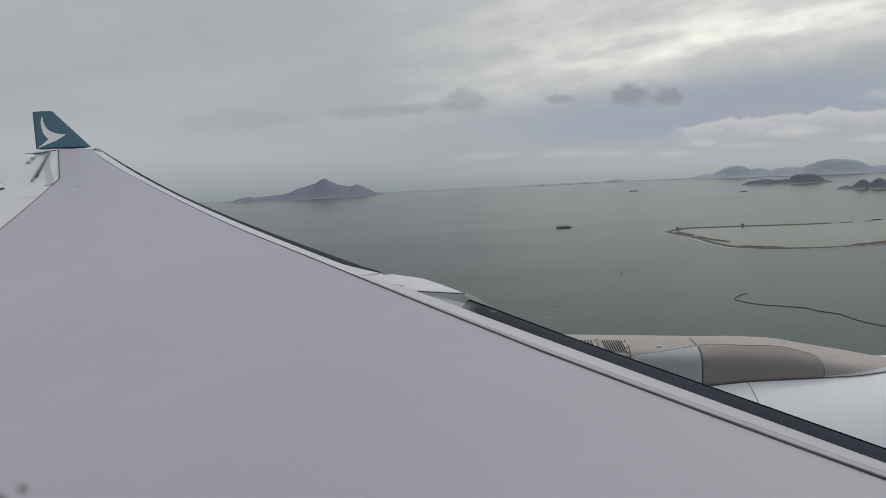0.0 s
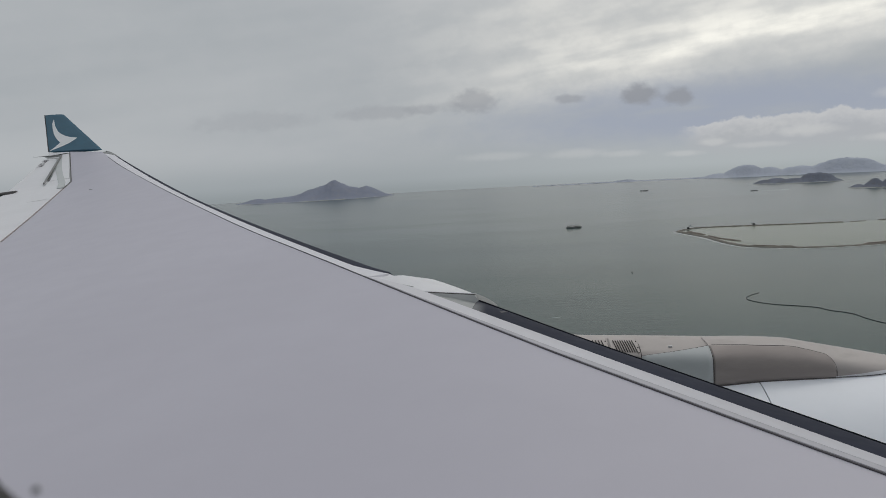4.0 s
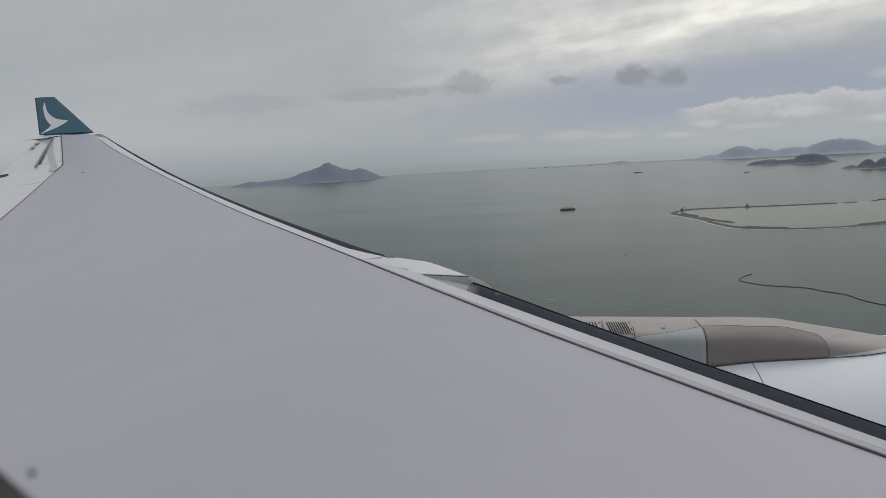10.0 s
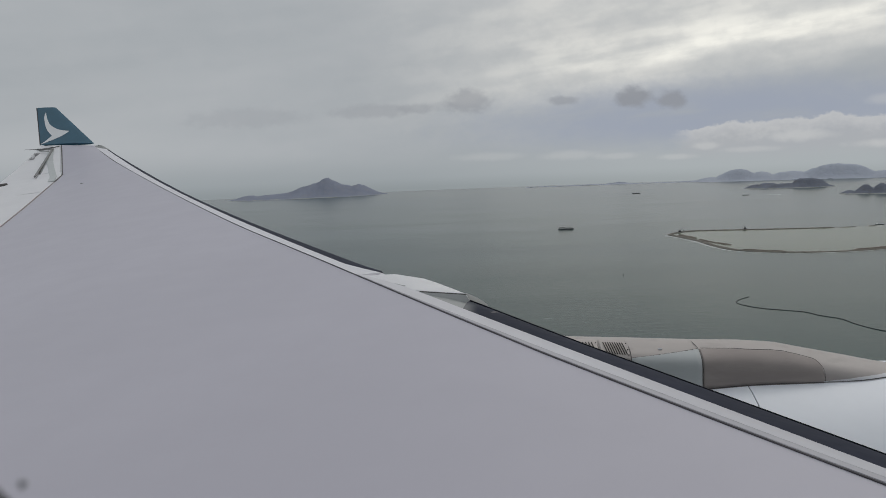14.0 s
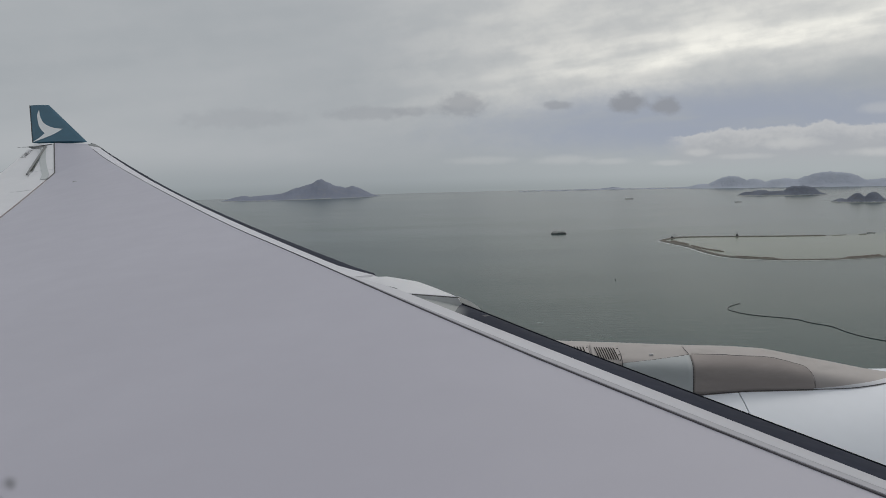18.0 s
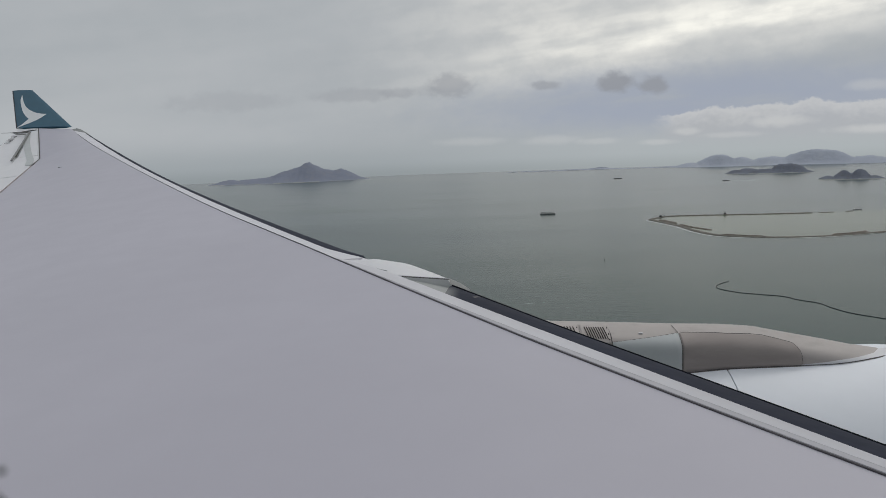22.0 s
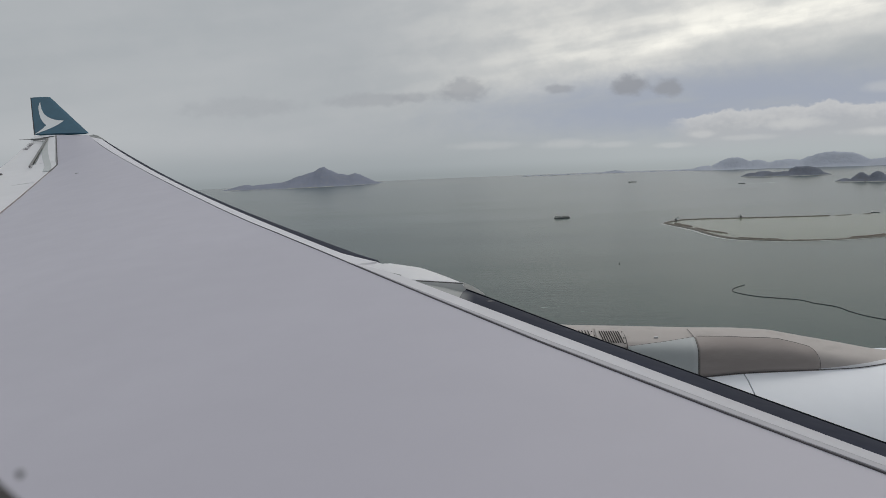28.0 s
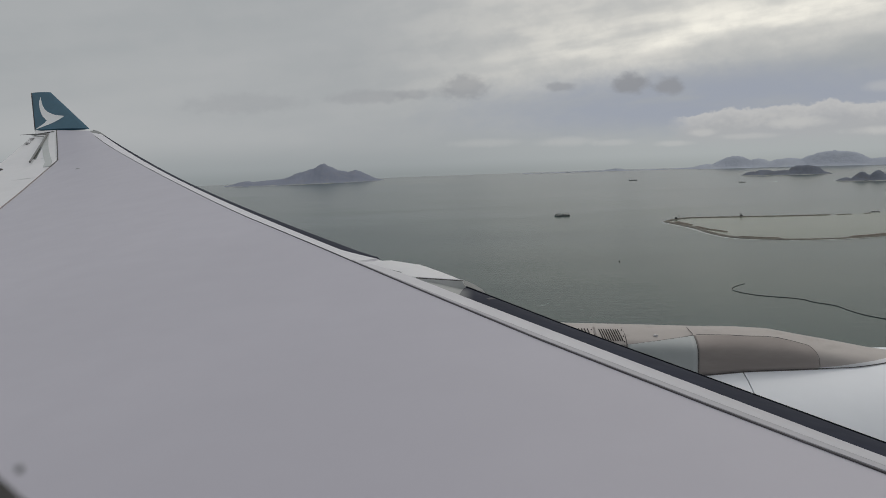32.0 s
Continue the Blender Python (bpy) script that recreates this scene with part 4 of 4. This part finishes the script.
# land materials below carry the haze in their base colour
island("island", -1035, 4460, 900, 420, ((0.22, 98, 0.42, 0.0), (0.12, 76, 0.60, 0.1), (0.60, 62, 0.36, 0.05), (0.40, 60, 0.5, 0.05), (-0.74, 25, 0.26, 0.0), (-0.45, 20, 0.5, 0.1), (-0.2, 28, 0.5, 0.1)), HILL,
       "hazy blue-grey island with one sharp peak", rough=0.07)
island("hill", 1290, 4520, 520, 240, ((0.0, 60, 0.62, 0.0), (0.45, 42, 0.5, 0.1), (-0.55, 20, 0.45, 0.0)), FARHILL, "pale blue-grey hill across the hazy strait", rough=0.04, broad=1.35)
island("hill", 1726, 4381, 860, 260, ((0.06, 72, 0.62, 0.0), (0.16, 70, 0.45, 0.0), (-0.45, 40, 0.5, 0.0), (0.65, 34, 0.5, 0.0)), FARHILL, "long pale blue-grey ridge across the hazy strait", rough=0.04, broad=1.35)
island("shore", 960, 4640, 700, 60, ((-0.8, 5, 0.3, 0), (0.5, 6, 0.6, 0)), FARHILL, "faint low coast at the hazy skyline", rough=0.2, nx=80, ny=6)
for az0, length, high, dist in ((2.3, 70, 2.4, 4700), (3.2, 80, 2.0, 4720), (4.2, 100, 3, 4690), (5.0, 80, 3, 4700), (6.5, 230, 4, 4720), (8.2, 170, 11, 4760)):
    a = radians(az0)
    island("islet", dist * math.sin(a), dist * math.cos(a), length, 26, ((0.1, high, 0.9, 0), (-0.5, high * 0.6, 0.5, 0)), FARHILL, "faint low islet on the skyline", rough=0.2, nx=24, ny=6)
a0, d0 = radians(19.0), 3660
island("wooded_island", d0 * math.sin(a0), d0 * math.cos(a0), 360, 150, ((0.30, 33, 0.34, 0.0), (0.42, 34, 0.34, 0.0), (0.55, 32, 0.36, 0.0), (-0.45, 18, 0.36, 0.0), (-0.75, 15, 0.25, 0.0), (0.0, 14, 0.6, 0.1), (0.8, 9, 0.25, 0)), ISLET,
       "dark wooded island with a flat-topped hump", rough=0.07, broad=1.9)
a0, d0 = radians(23.8), 3050
island("wooded_island", d0 * math.sin(a0), d0 * math.cos(a0), 210, 100, ((0.25, 31, 0.42, 0.0), (-0.2, 27, 0.40, 0.0), (-0.7, 10, 0.35, 0), (0.7, 9, 0.35, 0)), ISLET,
       "small dark wooded island with two humps", rough=0.07, broad=1.2)

# far towers between the hills
rng = random.Random(5)
for i in range(9):
    a = radians(17.2 + 1.6 * rng.random() if i < 5 else 24.6 + 2.6 * rng.random())
    d = 4790 + 40 * rng.random()
    high, wide = 11 + 6 * rng.random(), 3 + 3 * rng.random()
    c = Vector((d * math.sin(a), d * math.cos(a), 0))
    bm = box(c + Vector((-wide, -wide, -1)), c + Vector((wide, wide, high)))
    box(c + Vector((-wide * 0.5, -wide * 0.5, high)), c + Vector((wide * 0.4, wide * 0.5, high + 3)), bm=bm)
    tagged(part("tower_block", bm, TOWER), "faint grey tower block in the haze", "building", "far towers")


# ---- boats ----
def hull_mesh(c, length, beam, high, turn):
    rot = Matrix.Rotation(turn, 3, "Z")
    rings = []
    for k in range(9):
        u = k / 8
        half = beam / 2 * min(1.0, (1 - u) * 4 + 0.06) * (0.85 + 0.15 * min(1.0, u * 6))
        sheer = high * (1 + 0.35 * max(0.0, u - 0.7) / 0.3)
        x = (u - 0.5) * length
        rings.append([c + rot @ Vector(q) for q in ((x, -half, sheer), (x, -half * 0.7, -0.5), (x, half * 0.7, -0.5), (x, half, sheer))])
    return loft(rings)


def deck_box(c, turn, lo, hi):
    rot = Matrix.Rotation(turn, 4, "Z")
    bm = box(lo, hi, 0.08)
    bmesh.ops.transform(bm, matrix=Matrix.Translation(c) @ rot, verts=bm.verts[:])
    return bm


def boat(name, az_deg, dist, length, label, turn=0.0, kind="ship"):
    a = radians(az_deg)
    c = Vector((dist * math.sin(a), dist * math.cos(a), 0))
    turn = turn - a
    ob = thing(name, c, label, "boat")
    high = length * 0.065
    part("hull", hull_mesh(c, length, length * 0.24, high, turn), HULL, ob, "dark hull")
    if kind == "ship":
        part("deckhouse", deck_box(c, turn, (-0.42 * length, -0.08 * length, high * 0.9), (-0.24 * length, 0.08 * length, high * 2.0)), DECK, ob)
        part("hatch", deck_box(c, turn, (-0.18 * length, -0.07 * length, high * 0.95), (0.28 * length, 0.07 * length, high * 1.25)), HULL, ob)
        part("mast", rod(c + Vector((0, 0, high)), c + Vector((0, 0, high * 2.2)), 0.15, 0.08), HULL, ob)
    else:
        part("deckhouse", deck_box(c, turn, (-0.44 * length, -0.09 * length, high * 0.9), (-0.02 * length, 0.09 * length, high * 2.3)), DECK, ob, "pale deckhouse")
        part("cargo", deck_box(c, turn, (0.02 * length, -0.10 * length, high * 0.9), (0.44 * length, 0.10 * length, high * 1.6)), HULL, ob, "dark covered cargo")
        part("roof", deck_box(c, turn, (-0.46 * length, -0.10 * length, high * 2.3), (0.42 * length, 0.10 * length, high * 2.5)), HULL, ob, "dark flat roof")
        part("rail", deck_box(c, turn, (-0.02 * length, -0.118 * length, high * 1.05), (0.46 * length, -0.112 * length, high * 1.35)), DECK, ob, "pale side rail")
        for u in (-0.2, 0.1, 0.28):
            q = c + Matrix.Rotation(turn, 3, "Z") @ Vector((u * length, 0, 0))
            part("post", rod(q + Vector((0, 0, high)), q + Vector((0, 0, high * 2.6)), 0.12, 0.10, 6), HULL, ob)
    return ob


boat("barge", 4.6, 1780, 33, "dark flat barge with pale deckhouse on the open sea", kind="barge")
boat("ship", 9.4, 3440, 32, "small dark cargo ship far out on the sea")
boat("ship", 8.67, 3310, 9, "tiny dark boat beside a cargo ship")
boat("ship", 16.4, 3070, 24, "small dark ship with a pale wake")
boat("ship", 24.2, 1800, 15, "small dark workboat beyond the breakwater")

# pale wake behind one ship
a = radians(16.4)
rings = []
for k in range(8):
    u = k / 7
    c = Vector((3070 * math.sin(a) + 14 + 95 * u, 3070 * math.cos(a) - 4 - 30 * u, 0.03))
    hw = 1.2 + 2.6 * u
    rings.append([c + Vector((0, -hw, 0)), c + Vector((0, hw, 0)), c + Vector((0, hw, 0.06)), c + Vector((0, -hw, 0.06))])
tagged(part("wake", loft(rings), FOAM), "thin pale wake on the sea behind a ship", "wake", kind="stuff")

# channel buoy
c = Vector((156, 1052, 0))
buoy = thing("buoy", c, "small dark channel buoy floating on the sea", "buoy")
part("float", rod(c + Vector((0, 0, -0.4)), c + Vector((0, 0, 0.9)), 0.7, 0.6, 12), BOOM, buoy)
part("tower", rod(c + Vector((0, 0, 0.9)), c + Vector((0, 0, 2.2)), 0.35, 0.12, 6), BOOM, buoy)


# ---- breakwater ----
def smooth_path(points, n):
    """Points evenly spaced along a soft curve through a few corners."""
    pts = [Vector((*p, 0)) for p in points]
    out = []
    for i in range(n + 1):
        f = i / n * (len(pts) - 1)
        k = min(int(f), len(pts) - 2)
        t = f - k
        p0, p1, p2, p3 = pts[max(k - 1, 0)], pts[k], pts[k + 1], pts[min(k + 2, len(pts) - 1)]
        out.append(0.5 * ((2 * p1) + (p2 - p0) * t + (2 * p0 - 5 * p1 + 4 * p2 - p3) * t * t + (3 * p1 - p0 - 3 * p2 + p3) * t ** 3))
    return out


def bank_mesh(path, wide, high, seed, ragged=0.35):
    """A rubble mound along a path with an uneven crest and foot."""
    rings = []
    for i, p in enumerate(path):
        q, o = path[min(i + 1, len(path) - 1)], path[max(i - 1, 0)]
        n = Vector((-(q - o).y, (q - o).x, 0)).normalized()
        ends = min(1.0, 0.15 + min(i, len(path) - 1 - i) / 3)
        f = 1 + ragged * noise.noise(Vector((i * 0.31, seed, 0)))
        g2 = 1 + 1.4 * ragged * noise.noise(Vector((i * 0.67, seed, 7)))
        w2, h2 = wide * f * (0.5 + 0.5 * ends), high * g2 * ends
        rings.append([p - n * w2 + Vector((0, 0, -0.8)), p - n * w2 * 0.45 + Vector((0, 0, h2 * 0.9)), p + Vector((0, 0, h2)), p + n * w2 * 0.45 + Vector((0, 0, h2 * 0.85)), p + n * w2 + Vector((0, 0, -0.8))])
    return loft(rings)


breakwater = thing("breakwater", (430, 1420, 0), "long low rubble breakwater enclosing pale shallow water", "breakwater")
FAR_ARM = ((321, 1576), (343, 1606), (380, 1634), (480, 1624), (569, 1612), (640, 1608))
NEAR_ARM = ((321, 1576), (330, 1530), (346, 1440), (352, 1350), (372, 1278), (436, 1234), (516, 1230), (590, 1254), (680, 1300), (760, 1345))
part("far_arm", bank_mesh(smooth_path(FAR_ARM, 90), 4.5, 1.6, 1.0), ROCK, breakwater, "dark grey rubble arm")
part("near_arm", bank_mesh(smooth_path(NEAR_ARM, 150), 5.2, 1.6, 2.0), ROCK, breakwater, "brown-grey rubble arm")
part("spur", bank_mesh(smooth_path(((648, 1609), (668, 1611), (682, 1613)), 10), 3.0, 1.0, 3.0), ROCK, breakwater)
part("spur", bank_mesh(smooth_path(((704, 1617), (722, 1620)), 8), 3.0, 1.2, 4.0), ROCK, breakwater)
part("earth_bank", bank_mesh(smooth_path(((338, 1562), (343, 1530), (352, 1490)), 22), 6, 1.6, 5.0, 0.6), EARTH, breakwater, "brown heaped earth")
part("earth_bank", bank_mesh(smooth_path(((352, 1470), (359, 1420), (378, 1360)), 26), 5, 1.4, 6.0, 0.6), EARTH, breakwater, "brown heaped earth")
part("earth_bank", bank_mesh(smooth_path(((376, 1296), (404, 1270), (428, 1254)), 20), 4, 1.2, 6.5, 0.6), EARTH, breakwater, "brown heaped earth")
part("earth_bank", bank_mesh(smooth_path(((524, 1246), (560, 1256), (588, 1270)), 20), 5, 1.8, 7.0, 0.6), EARTH, breakwater, "brown heaped earth")
part("foam_line", bank_mesh(smooth_path([(x - 9, y - 7) for x, y in NEAR_ARM], 120), 4.0, 0.12, 8.0), FOAM, breakwater, "pale surf line along the foot")

# cranes on the far arm
for x, y, lean in ((349, 1612, 0.55), (477, 1626, -0.5)):
    c = Vector((x, y, 2.0))
    crane = thing("excavator", c, "dark excavator with raised arm on the breakwater", "excavator", "breakwater excavators")
    part("tracks", box(c + Vector((-2.4, -1.6, -0.4)), c + Vector((2.4, 1.6, 0.8)), 0.2), BOOM, crane)
    part("cab", box(c + Vector((-2.2, -1.4, 0.8)), c + Vector((1.6, 1.4, 3.0)), 0.2), HULL, crane)
    part("boom", rod(c + Vector((1.2, 0, 2.4)), c + Vector((1.2 + 6 * lean, 0, 6.2)), 0.35, 0.28, 6), HULL, crane)
    part("stick", rod(c + Vector((1.2 + 6 * lean, 0, 6.2)), c + Vector((1.2 + 11 * lean, 0, 2.6)), 0.28, 0.22, 6), HULL, crane)
    part("bucket", box(c + Vector((0.5 + 11 * lean, -0.6, 1.4)), c + Vector((1.9 + 11 * lean, 0.6, 2.7)), 0.2), HULL, crane)

# pale shallow water inside the arms
bm = bmesh.new()
inside = smooth_path(NEAR_ARM, 60) + [Vector((900, 1500, 0)), Vector((860, 1640, 0)), Vector((600, 1608, 0)), Vector((480, 1622, 0)), Vector((384, 1630, 0))]
bm.faces.new([bm.verts.new((p.x, p.y, 0.05)) for p in inside])
bmesh.ops.triangulate(bm, faces=bm.faces[:])
LAGOON = SEA.copy()
LAGOON.name = "lagoon_water"
for n in LAGOON.node_tree.nodes:
    if n.type == "BSDF_PRINCIPLED":
        LAGOON.node_tree.links.remove(n.inputs["Base Color"].links[0])
        n.inputs["Base Color"].default_value = (0.112, 0.136, 0.096, 1)
tagged(part("lagoon_water", bm, LAGOON), "pale silty sheltered water inside the breakwater", "water", kind="structure")

# floating silt curtain
LINE = tuple((x - 30, y) for x, y in ((287, 863), (277, 853), (267.5, 838), (266, 822), (279.3, 797), (309.7, 773.5), (317.3, 755), (329, 736.5), (331.7, 713), (338, 690), (352, 668), (366, 650)))
curtain = thing("floating_boom", (270, 780, 0), "black floating silt curtain winding over the sea", "floating boom")
path = smooth_path(LINE, 220)
for k in range(0, 220, 4):
    seg = path[k:k + 5]
    rings = []
    for i, p in enumerate(seg):
        q, o = path[min(k + i + 1, 220)], path[max(k + i - 1, 0)]
        n = Vector((-(q - o).y, (q - o).x, 0)).normalized()
        r = 0.38 if 0 < i < len(seg) - 1 else 0.26
        rings.append([p + n * r * math.cos(2 * math.pi * j / 8) + Vector((0, 0, 0.18 + r * math.sin(2 * math.pi * j / 8))) for j in range(8)])
    part("float", loft(rings), BOOM, curtain)
